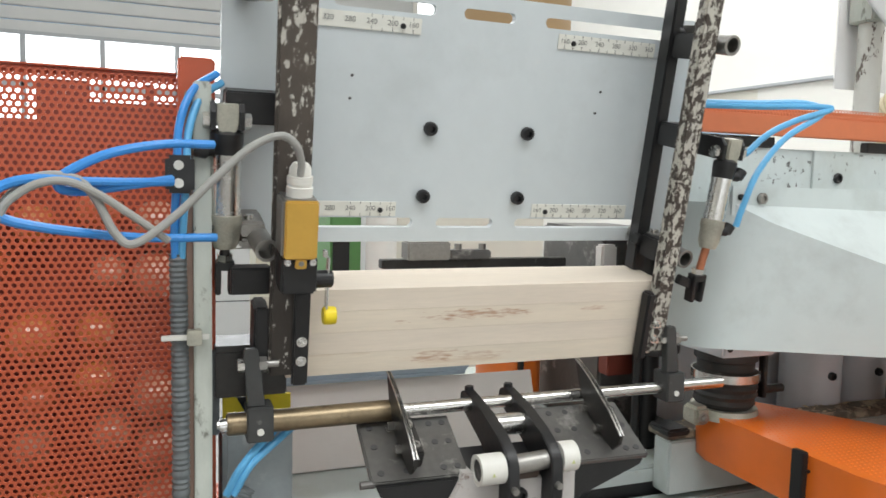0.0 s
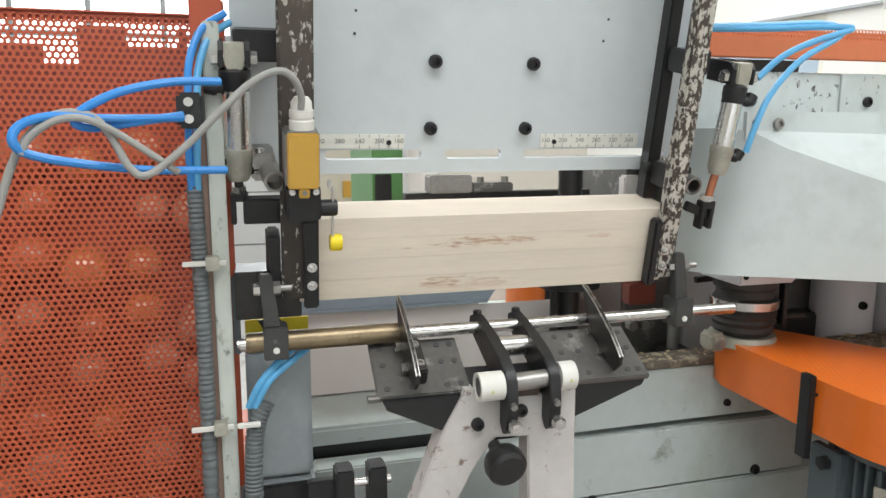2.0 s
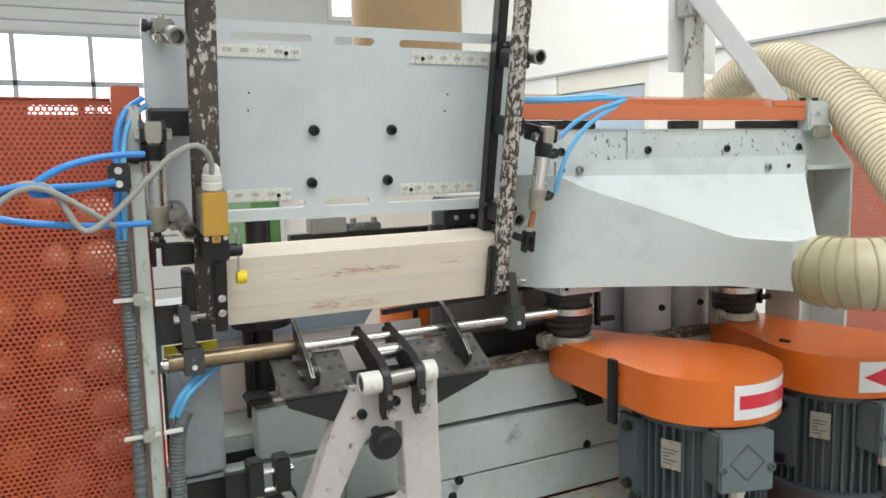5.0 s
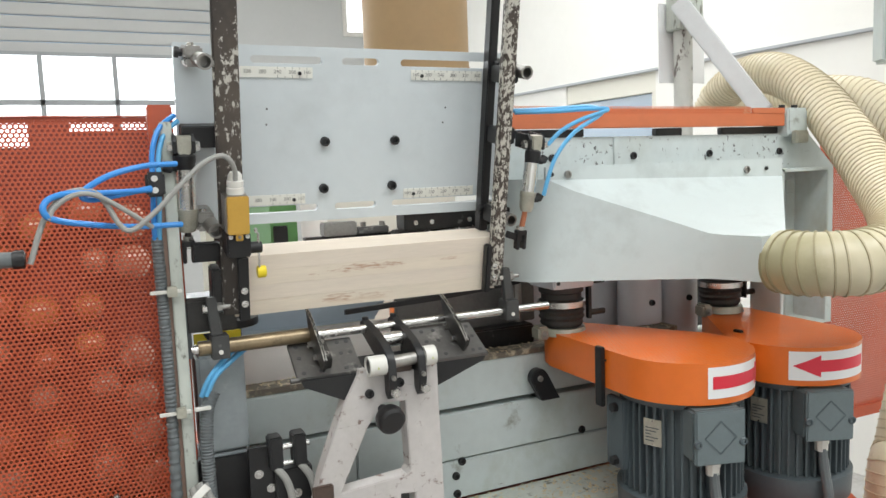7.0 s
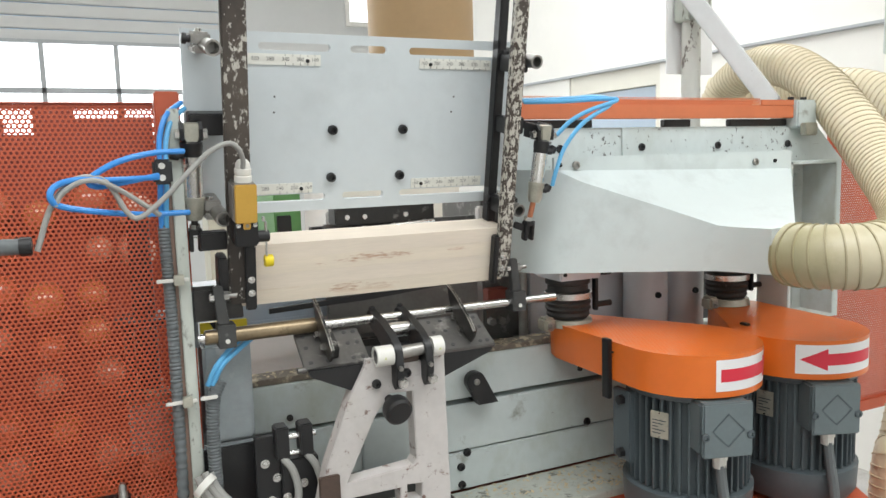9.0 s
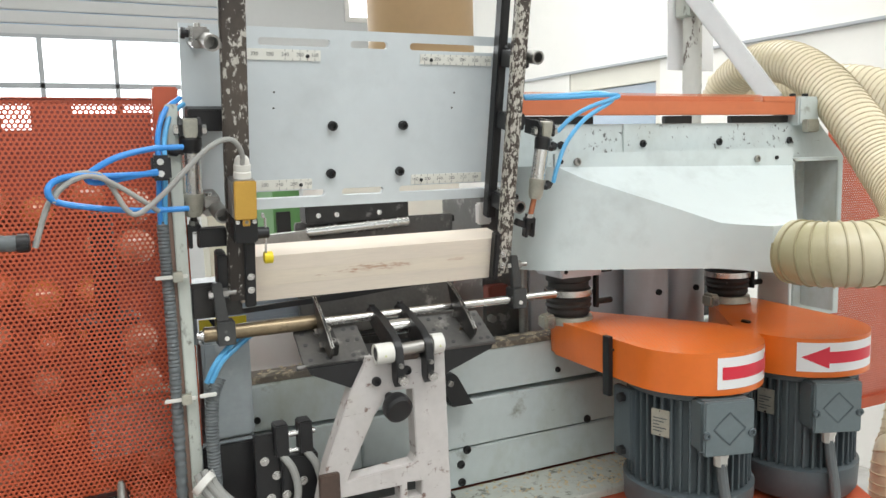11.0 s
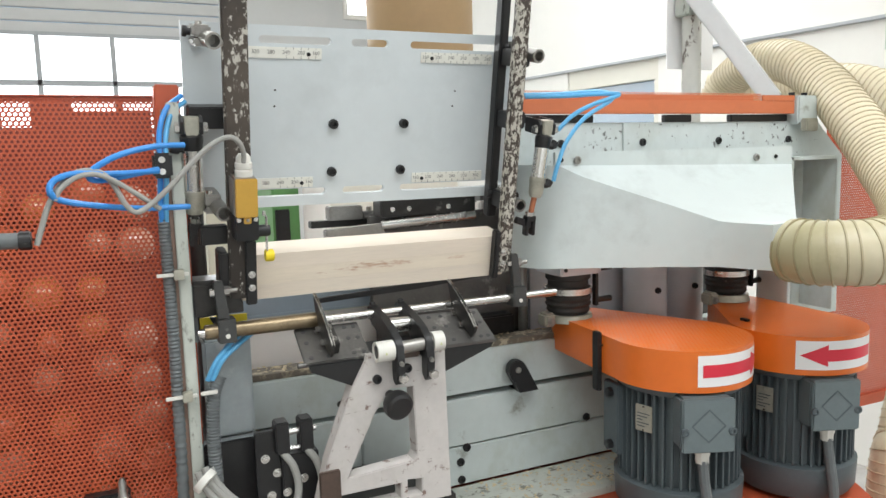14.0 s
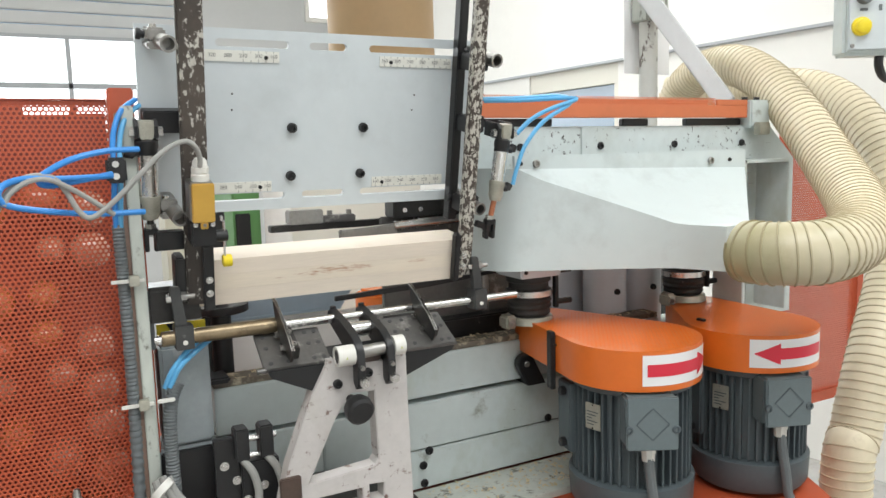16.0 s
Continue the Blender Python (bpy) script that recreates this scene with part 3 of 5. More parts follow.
def slotted_plate(x0, x1, rows, thick):
    """One plate with slots through it; rows: (low, high, the slots' ends along x)."""
    xs = sorted({x0, x1} | {v for _, _, gaps in rows for g in gaps for v in g})
    zs = [rows[0][0]] + [r[1] for r in rows]
    solid_at = {(i, j): not any(g[0] <= (xs[i] + xs[i + 1]) / 2 <= g[1] for g in rows[j][2]) for i in range(len(xs) - 1) for j in range(len(rows))}
    bm = bmesh.new()
    V = {(i, j, k): bm.verts.new((xs[i], k * thick, zs[j])) for i in range(len(xs)) for j in range(len(zs)) for k in (0, 1)}
    for (i, j), full in solid_at.items():
        if not full:
            continue
        bm.faces.new((V[i, j, 0], V[i + 1, j, 0], V[i + 1, j + 1, 0], V[i, j + 1, 0]))
        bm.faces.new((V[i, j, 1], V[i, j + 1, 1], V[i + 1, j + 1, 1], V[i + 1, j, 1]))
        for di, dj, p, q in ((0, -1, (i, j), (i + 1, j)), (1, 0, (i + 1, j), (i + 1, j + 1)), (0, 1, (i + 1, j + 1), (i, j + 1)), (-1, 0, (i, j + 1), (i, j))):
            if not solid_at.get((i + di, j + dj), False):
                bm.faces.new((V[(*p, 0)], V[(*p, 1)], V[(*q, 1)], V[(*q, 0)]))
    bmesh.ops.delete(bm, geom=[v for v in bm.verts if not v.link_faces], context="VERTS")
    bmesh.ops.recalc_face_normals(bm, faces=bm.faces[:])
    # round the slots' ends
    for low, high, gaps in rows:
        mid, rr = (low + high) / 2, (high - low) / 2
        for g0, g1 in gaps:
            for cx, ex, sx in ((g0 + rr, g0, -1), (g1 - rr, g1, 1)):
                for ez, sz in ((low, -1), (high, 1)):
                    arc = [(cx + sx * rr * math.cos(radians(a)), mid + sz * rr * math.sin(radians(a))) for a in (0, 22.5, 45, 67.5, 90)]
                    bm = join(bm, prism([(ex, ez)] + arc, "y", 0, thick))
    return bm


part("plate", slotted_plate(0.064, 0.56, [(-0.114, -0.0995, []), (-0.0995, -0.0895, [(0.15, 0.25), (0.275, 0.338), (0.363, 0.535)]), (-0.0895, 0.105, []),
                                          (0.105, 0.115, [(0.16, 0.257), (0.285, 0.339), (0.372, 0.52)]), (0.115, 0.128, [])], 0.008), PANEL, panel)
for x, s in ((0.26, 0.0), (0.365, 0.0), (0.258, -0.067), (0.362, -0.067)):
    part("socket_screw", bolt(x, 0, s, 0.0068, 0.007), BLACK, panel)
# pin holes are black discs on the plate, their dark inside painted
for x, s in ((0.18, 0.045), (0.179, 0.024), (0.445, 0.047), (0.442, 0.025)):
    part("pin_hole_disc", cyl((x, 0.001, s), (x, -0.0006, s), 0.0014, seg=10), HOLESHADE, panel)


def numeral(text, x, s, size, parent):
    c = bpy.data.curves.new("numeral", "FONT")
    c.body, c.size, c.align_x, c.align_y = text, size, "CENTER", "CENTER"
    c.materials.append(TICK)
    ob = new("numeral", c)
    ob.parent = parent
    ob.matrix_local = Matrix.Translation((x, -0.0022, s)) @ pose(0, 0, 0, 90)
    return ob


def ruler(x0, x1, s, first, sign):
    strip = part("ruler", box(x0, x1, -0.0015, -0.0001, s - 0.0072, s + 0.0072, 0.0003), RULER, panel, "white ruler strip with black numerals")
    ticks = []
    for k in range(-4, 15):
        x = first + 0.01 * k
        if x0 + 0.002 < x < x1 - 0.002:
            ticks.append(box(x - 0.00025, x + 0.00025, -0.0019, -0.0015, s + 0.0045, s + 0.0072, 0))
            ticks.append(box(x - 0.00025, x + 0.00025, -0.0019, -0.0015, s - 0.0072, s - (0.0030 if k % 2 == 0 else 0.0045), 0))
    part("tick_marks", join(*ticks), TICK, strip)
    for k in range(6):
        xx = first + sign * 0.02 * k
        if x0 + 0.005 < xx < x1 - 0.004:
            numeral(str(160 + 40 * k), xx, s + 0.0006, 0.0068, strip)
    part("screw", bolt(first + sign * 0.01, -0.0015, s - 0.001, 0.0026, 0.002), BLACK, strip)


ruler(0.137, 0.243, 0.0935, 0.235, -1)
ruler(0.388, 0.503, 0.0935, 0.395, 1)
ruler(0.137, 0.231, -0.0805, 0.235 - 0.01, -1)
ruler(0.381, 0.498, -0.0805, 0.387, 1)

# guide bars in chipped paint
lbar = thing("guide_bar", "dark brown guide bar with chipped paint, upright before the plate", "guide bar", "guide bars", m=H)
part("bar", box(0.1010, 0.1315, -0.0815, -0.0708, -0.214, 0.34, 0.002), BARPAINT, lbar)
part("guide_plate", box(0.1205, 0.1345, -0.0868, -0.0817, -0.222, -0.135, 0.002), BLACK, lbar)
for s in (-0.180, -0.198):
    part("nut", bolt(0.1280, -0.0869, s, 0.0035, 0.0045, True), STEEL, lbar)
part("side_plate", box(0.088, 0.1003, -0.080, -0.05, -0.205, -0.15, 0.002), BLACK, lbar)
rbar = thing("guide_bar", "guide bar with pale chipped paint, upright before the plate", "guide bar", "guide bars", m=H)
part("bar", box(0.4937, 0.5145, -0.084, -0.0708, -0.214, 0.34, 0.002), BARPAINT_LIGHT, rbar)
part("guide_plate", box(0.4845, 0.4935, -0.0850, -0.0708, -0.222, -0.148, 0.002), BLACK, rbar)
for s in (-0.182, -0.199):
    part("nut", bolt(0.4995, -0.0841, s, 0.0035, 0.0045, True), STEEL, rbar)
rear = thing("rear_guide_bar", "slim black guide bar close to the plate", "guide bar", m=H)
part("bar", box(0.4965, 0.5105, -0.034, -0.016, -0.1385, 0.34, 0.0015), BLACK, rear)
for s in (0.012, -0.108, 0.10):
    part("spacer", box(0.500, 0.530, -0.066, -0.034, s - 0.012, s + 0.012, 0.0015), BLACK, rear)
mount = thing("mounting_block", "black mounting block on the plate behind the bar", "bracket", m=H)
part("block", box(0.066, 0.118, -0.034, -0.0005, -0.001, 0.0265, 0.0015), BLACK, mount)


def tube_clamp(x, s, side):
    c = thing("tube_clamp", "grey steel clamp block gripping a short open tube", "clamp", "tube clamps", m=H)
    part("block", box(x - 0.012, x + 0.010, -0.050, -0.0005, s - 0.003, s + 0.011, 0.0025), WORNSTEEL, c)
    part("jaw", box(x - 0.0115, x + 0.0095, -0.050, -0.002, s - 0.014, s - 0.0045, 0.0025), WORNSTEEL, c)
    part("web", box(x - 0.006, x + 0.004, -0.044, -0.006, s - 0.0045, s - 0.003, 0), DARK, c)
    part("cap", turned((x - side * 0.012, -0.03, s + 0.002), (x - side * 0.022, -0.03, s + 0.003), [(0, 0.0045), (0.4, 0.0045), (0.42, 0.0068), (0.9, 0.0068), (1, 0.0055)], 16), BLACK, c)
    part("tube", pipe((x + side * 0.004, -0.03, s - 0.004), (x + side * 0.008, -0.082, s - 0.006), 0.0098, 0.0072), WORNSTEEL, c, "short open steel tube")
    part("screw", cyl((x - 0.003, -0.04, s + 0.0108), (x - 0.003, -0.04, s + 0.015), 0.0042, seg=12, bevel=0.0006), STEEL, c)


tube_clamp(0.084, 0.114, 1)
tube_clamp(0.526, 0.110, 1)
tube_clamp(0.089, -0.093, 1)
tube_clamp(0.516, -0.106, 1)

board_mesh = []
boards = []
for k in range(4):
    bm = box(0.118, 0.508, -0.070, -0.014, 0, 0.02057, 0.0002)
    b = solid("board", bm, WOODS[k], "planed pale hardwood board stacked in the hopper", "board", "stacked boards", m=H @ Matrix.Translation((0, 0, -0.2215 + 0.0206 * k)))
    boards.append(b)

# ---- limit switch on the bar ----
sw = thing("limit_switch", "yellow limit switch with a white gland and roller lever", "limit switch", m=H @ Matrix.Translation((0, 0, 0.0125)))
part("housing", box(0.1035, 0.1325, -0.115, -0.0805, -0.1085, -0.061, 0.002), WORNSTEEL, sw)
part("cover", box(0.1052, 0.1315, -0.1195, -0.1152, -0.1085, -0.061, 0.002), YELLOW, sw, "anodised yellow cover")
part("tab", box(0.1145, 0.1235, -0.1193, -0.1155, -0.1165, -0.1087, 0.001), YELLOW, sw)
part("tab_screw", bolt(0.119, -0.1193, -0.1115, 0.0022, 0.0016), WORNSTEEL, sw)
part("base_block", box(0.1045, 0.1335, -0.113, -0.0805, -0.140, -0.1087, 0.002), BLACK, sw)
for x in (0.109, 0.129):
    part("screw", bolt(x, -0.1135, -0.112, 0.0032, 0.003), STEEL, sw)
gland = part("gland", turned((0.119, -0.098, -0.061), (0.119, -0.098, -0.034), [(0, 0.0108), (0.28, 0.0108), (0.30, 0.0098), (0.36, 0.0098), (0.38, 0.0104), (0.6, 0.0104), (0.62, 0.0092), (0.85, 0.0088), (1, 0.006)], 12), WHITEPL, sw, "white plastic cable gland")
part("pivot", cyl((0.1335, -0.10, -0.131), (0.149, -0.10, -0.131), 0.0075, seg=16, bevel=0.001), BLACK, sw)
part("lever", join(box(0.1440, 0.1458, -0.104, -0.096, -0.162, -0.112, 0.0006), box(0.1405, 0.1438, -0.103, -0.097, -0.112, -0.106, 0.0005)), STEEL, sw, "thin bright steel lever")
part("roller", cyl((0.1425, -0.1, -0.164), (0.1535, -0.1, -0.164), 0.0078, seg=20, bevel=0.001), BRIGHTYELLOW, sw, "yellow plastic roller")
CABLE_RUN = [(0.118, 0.613, 1.402), (0.118, 0.609, 1.413), (0.112, 0.602, 1.426), (0.100, 0.600, 1.432), (0.078, 0.598, 1.422), (0.051, 0.596, 1.397), (0.025, 0.593, 1.371), (-0.002, 0.590, 1.351), (-0.015, 0.590, 1.358), (-0.027, 0.590, 1.382), (-0.040, 0.590, 1.396), (-0.065, 0.585, 1.395), (-0.088, 0.580, 1.369), (-0.105, 0.575, 1.322)]
cable = new("switch_cable", mesh_of("switch_cable", sweep(CABLE_RUN, 0.0031), CABLE))
tagged(cable, "grey switch cable hanging in a loose loop", "cable")
cable = new("sensor_cable", mesh_of("sensor_cable", sweep([(-0.084, 0.572, 1.368), (-0.078, 0.574, 1.380), (-0.062, 0.577, 1.3915), (-0.044, 0.58, 1.394), (-0.026, 0.585, 1.386), (-0.003, 0.592, 1.370), (0.020, 0.60, 1.352)], 0.0029), CABLE))
tagged(cable, "thin grey sensor cable crossing the blue hoses", "cable")
plug = thing("cable_plug", "dark grey cable connector sleeve before the fence", "connector")
part("sleeve", cyl((-0.109, 0.575, 1.328), (-0.215, 0.575, 1.33), 0.0085, seg=20), CONDUIT, plug)
part("collar", cyl((-0.109, 0.575, 1.328), (-0.121, 0.575, 1.328), 0.010, seg=20, bevel=0.001), BLACK, plug)

# ---- pneumatic cylinders ----


def cylinder(name_label, p, q, low, side, r=0.0108):
    """p: top eye, q: lower cap, low: the rod's clevis, in hopper space."""
    c = thing("pneumatic_cylinder", name_label, "pneumatic cylinder", "pneumatic cylinders", m=H)
    P, Q, W = Vector(p), Vector(q), Vector(low)
    d = (Q - P).normalized()
    part("barrel", cyl(P + d * 0.024, Q - d * 0.012, r, seg=28), STEEL, c)
    part("head", turned(P + d * 0.012, P + d * 0.032, [(0, r * 0.75), (0.15, r * 1.1), (0.6, r * 1.1), (0.7, r * 1.02), (1, r * 1.02)], 24), BLACK, c)
    part("eye", prism([(P.x - 0.006, P.z - 0.016), (P.x + 0.006, P.z - 0.016), (P.x + 0.0085, P.z - 0.006), (P.x + 0.0085, P.z + 0.009), (P.x - 0.0085, P.z + 0.009), (P.x - 0.0085, P.z - 0.006)], "y", P.y - 0.010, P.y + 0.008, 0.0015), PLATE, c, "cast grey pivot eye")
    part("pin", cyl(P + Vector((-0.0165, 0, -0.005)), P + Vector((0.0165, 0, -0.005)), 0.0042, seg=14), STEEL, c)
    for k in (-1, 1):
        part("pin_nut", cyl(P + Vector((k * 0.0135, 0, -0.005)), P + Vector((k * 0.0195, 0, -0.005)), 0.0068, seg=6, bevel=0.0006), STEEL, c)
        part("fork_arm", prism([(P.y - 0.009, P.z - 0.012), (P.y + 0.034, P.z - 0.012), (P.y + 0.034, P.z + 0.010), (P.y - 0.002, P.z + 0.010), (P.y - 0.009, P.z + 0.003)], "x", P.x + k * 0.0112 - 0.0022, P.x + k * 0.0112 + 0.0022, 0.0008), BLACK, c)
    part("front_cap", turned(Q - d * 0.016, Q + d * 0.014, [(0, r * 1.12), (0.25, r * 1.12), (0.3, r * 1.04), (0.75, r * 1.0), (1, r * 0.75)], 24), PLATE, c)
    part("rod", cyl(Q, W, 0.0042, seg=14), COPPER if side > 0 else DARK, c)
    part("clevis", join(box(W.x - 0.008, W.x - 0.003, W.y - 0.006, W.y + 0.006, W.z - 0.026, W.z, 0.001), box(W.x + 0.003, W.x + 0.008, W.y - 0.006, W.y + 0.006, W.z - 0.026, W.z, 0.001), box(W.x - 0.008, W.x + 0.008, W.y - 0.006, W.y + 0.006, W.z - 0.004, W.z + 0.004, 0.001)), BLACK, c)
    part("nut", cyl(W + Vector((0, 0, 0.004)), W + Vector((0, 0, 0.010)), 0.007, seg=6), STEEL, c)
    for v, k in ((P + d * 0.028, 0), (Q - d * 0.006, 1)):
        part("elbow_fitting", join(cyl(v, v + Vector((side * 0.016, -0.004, -0.001)), 0.0055, seg=14), cyl(v + Vector((side * 0.015, -0.004, -0.003)), v + Vector((side * 0.020, -0.004, 0.006)) if side > 0 else v + Vector((side * 0.026, -0.004, -0.001)), 0.006, seg=14, bevel=0.001)), BLACK, c)
    return c


cylinder("bright pneumatic cylinder hung beside the fence post", (0.0665, -0.045, 0.0075), (0.066, -0.045, -0.092), (0.066, -0.045, -0.122), -1, 0.0125)
cylinder("bright pneumatic cylinder with a copper-coloured rod", (0.5585, -0.075, 0.005), (0.547, -0.085, -0.085), (0.538, -0.088, -0.130), 1)
part_arm = thing("pusher_arm", "black pivoted arm under the cylinder rod", "arm", "pusher arms", m=H)
part("arm", box(0.514, 0.545, -0.090, -0.082, -0.142, -0.132, 0.001, pose(0.53, 0, -0.137) @ pose(0, 0, 0, 0, 20) @ pose(-0.53, 0, 0.137)), BLACK, part_arm)
larm = thing("pusher_arm", "black pivoted arm under the cylinder rod", "arm", "pusher arms", m=H)
part("arm", box(0.070, 0.104, -0.062, -0.047, -0.1445, -0.1205, 0.0015), BLACK, larm)

# ---- fence, post, conduits and hoses ----
fence = thing("guard_fence", "red perforated steel guard fence beside the machine", "fence")
me = perforated(-0.55, 0.030, 0.72, 1.4865, 0.0062, 0.00222, 0.0015)
me.materials.append(RED)
ob = new("sheet", me)
ob.parent = fence
ob.matrix_local = Matrix.Translation((0, 0.722, 0))
part("folded_edge", join(box(-0.56, 0.0285, 0.7218, 0.729, 1.4878, 1.4895, 0.0005), box(-0.56, 0.0285, 0.7275, 0.729, 1.4815, 1.4877, 0)), RED, fence)
part("end_post", box(0.0290, 0.0595, 0.705, 0.75, 0.0, 1.502, 0.002), RED, fence)
part("leg", box(-0.60, -0.56, 0.71, 0.75, 0.0, 1.489, 0.003), RED, fence)
part("lower_sheet", box(-0.56, 0.0285, 0.722, 0.726, 0.0, 0.7185, 0), RED, fence)
# added backing that darkens the holes; top notched to fit the camera's view
back = thing("fence_backing", "added red backing panel, darkened for the shade behind the fence", "guard panel")
part("sheet", prism([(-0.9, 0.0), (0.050, 0.0), (0.050, 1.4985), (0.006, 1.4985), (0.006, 1.523), (-0.005, 1.523), (-0.005, 1.4965), (-0.074, 1.4965), (-0.074, 1.523), (-0.137, 1.523), (-0.137, 1.470), (-0.18, 1.470), (-0.18, 1.497), (-0.30, 1.497), (-0.30, 1.485), (-0.33, 1.485), (-0.33, 1.497), (-0.9, 1.497)], "y", 1.12, 1.125), SHADEDRED, back)
# glossy domes, scattered at random, stand for bright blobs behind the fence
rng = random.Random(11)
for i, cx in enumerate((-0.345, -0.275, -0.205, -0.135, -0.062, 0.002)):
    for j in range(8):
        if rng.random() < (0.92 if i > 3 else 0.7):
            x, z, r = cx + rng.uniform(-0.012, 0.012), 1.352 - 0.074 * j + rng.uniform(-0.01, 0.01) - 0.02 * (i % 2), rng.uniform(0.023, 0.034)
            tone, word = rng.choice(((DOME, "reddish"), (DOMEAMBER, "amber"), (DOMEPALE, "pale"), (DOMEPALE, "pale")))
            solid("gloss_dome", turned((x, 1.1195, z), (x, 1.05, z), [(0, r), (0.5, r), (0.68, r * 0.94), (0.82, r * 0.8), (0.93, r * 0.52), (1, r * 0.15)], 20), tone, word + " glossy dome standing for a bright blob behind the fence", "wood blank", "round wood blanks")
post = thing("fence_post", "pale chipped steel post strip with a brown edge", "post")
part("strip", box(0.040, 0.0545, 0.672, 0.690, 0.30, 1.478, 0.0015), STRIP, post)
part("brown_edge", box(0.0335, 0.0398, 0.676, 0.690, 0.30, 1.47, 0.001), BROWN, post)


def conduit(points, r, label, group="conduits"):
    return solid("conduit", sweep(points, r, 16, 60, lambda s: r + (0.0011 if (s * 1000) % 4.2 < 2.1 else 0)), CONDUIT, label, "conduit", group)


conduit([(0.0275, 0.676, 1.335), (0.029, 0.674, 1.2), (0.028, 0.674, 1.05), (0.025, 0.67, 0.85), (0.025, 0.67, 0.6)], 0.0066, "grey corrugated conduit tied along the fence post")
conduit([(0.082, 0.672, 1.128), (0.072, 0.668, 1.105), (0.068, 0.664, 1.06), (0.068, 0.66, 0.98), (0.070, 0.655, 0.80)], 0.0078, "grey corrugated conduit below the shaft")
for z in (1.266, 1.109):
    tie = thing("cable_tie", "pale cable tie and clip round the conduit and post", "cable tie", "cable ties")
    part("strap", box(0.014, 0.052, 0.664, 0.668, z - 0.0022, z + 0.0022, 0.0006), WHITEPL, tie)
    part("clip", box(0.034, 0.046, 0.660, 0.6705, z - 0.0065, z + 0.0065, 0.001), PLATE, tie)
    if z < 1.2:
        part("clip", box(0.055, 0.076, 0.655, 0.659, z + 0.001, z + 0.006, 0.001), WHITEPL, tie)


def hose(points, r, material, label):
    return solid("air_hose", sweep(points, r), material, label, "hose", "air hoses")


tee = thing("hose_tee", "black push-in tee fitting with white caps", "fitting")
part("body", box(0.018, 0.040, 0.640, 0.660, 1.386, 1.416, 0.003), BLACK, tee)
for z in (1.394, 1.408):
    part("cap", cyl((0.028, 0.640, z), (0.028, 0.637, z), 0.0038, seg=14), WHITEPL, tee)
hose([(0.060, 0.690, 1.487), (0.040, 0.672, 1.470), (0.029, 0.660, 1.44), (0.027, 0.655, 1.40), (0.025, 0.664, 1.36), (0.0255, 0.675, 1.325)], 0.0033, BLUE, "bright blue air hose curving over the fence post")
hose([(0.064, 0.694, 1.480), (0.046, 0.676, 1.464), (0.036, 0.664, 1.435), (0.034, 0.655, 1.40), (0.0315, 0.664, 1.36), (0.0300, 0.675, 1.325)], 0.0033, PALEBLUE, "bright blue air hose curving over the fence post")
hose([(0.054, 0.640, 1.425), (0.018, 0.620, 1.423), (-0.019, 0.600, 1.414), (-0.046, 0.590, 1.399), (-0.050, 0.590, 1.390), (-0.038, 0.600, 1.387), (-0.012, 0.610, 1.391), (0.023, 0.635, 1.397)], 0.0035, BLUE, "blue air hose looped out from the upper cylinder port")
hose([(0.056, 0.645, 1.351), (0.001, 0.620, 1.353), (-0.046, 0.590, 1.360), (-0.079, 0.575, 1.368), (-0.088, 0.570, 1.378), (-0.083, 0.575, 1.389), (-0.065, 0.580, 1.395), (-0.038, 0.590, 1.394), (-0.009, 0.610, 1.394), (0.023, 0.635, 1.395)], 0.0035, BLUE, "blue air hose looped out from the lower cylinder port")
hose([(0.066, 0.67, 1.125), (0.078, 0.665, 1.150), (0.10, 0.675, 1.170), (0.13, 0.70, 1.185)], 0.0035, PALEBLUE, "pale blue air hose rising from the conduit")
hose([(0.072, 0.668, 1.125), (0.085, 0.665, 1.150), (0.108, 0.675, 1.166), (0.14, 0.70, 1.180)], 0.0035, PALEBLUE, "pale blue air hose rising from the conduit")
hose([(0.582, 0.637, 1.437), (0.605, 0.632, 1.458), (0.64, 0.63, 1.474), (0.69, 0.632, 1.489), (0.655, 0.636, 1.490), (0.60, 0.640, 1.487), (0.54, 0.66, 1.487)], 0.0033, PALEBLUE, "pale blue air hose looped behind the cylinder")
hose([(0.570, 0.632, 1.362), (0.575, 0.628, 1.385), (0.590, 0.626, 1.420), (0.625, 0.628, 1.455), (0.68, 0.634, 1.484), (0.66, 0.64, 1.494), (0.60, 0.645, 1.491), (0.54, 0.665, 1.490)], 0.0033, PALEBLUE, "pale blue air hose looped behind the cylinder")

# ---- shaft, tilting table and stand ----
shaft = thing("cross_shaft", "steel cross shaft with a tarnished brass sleeve", "shaft")
part("rod", cyl((0.06, 0.668, 1.187), (0.595, 0.668, 1.187), 0.0062, seg=20, bevel=0.001), STEEL, shaft)
part("sleeve", cyl((0.066, 0.668, 1.188), (0.215, 0.668, 1.188), 0.0098, seg=24, bevel=0.001), BRASS, shaft)
part("end_screw", cyl((0.058, 0.668, 1.188), (0.066, 0.668, 1.188), 0.004, seg=10), STEEL, shaft)


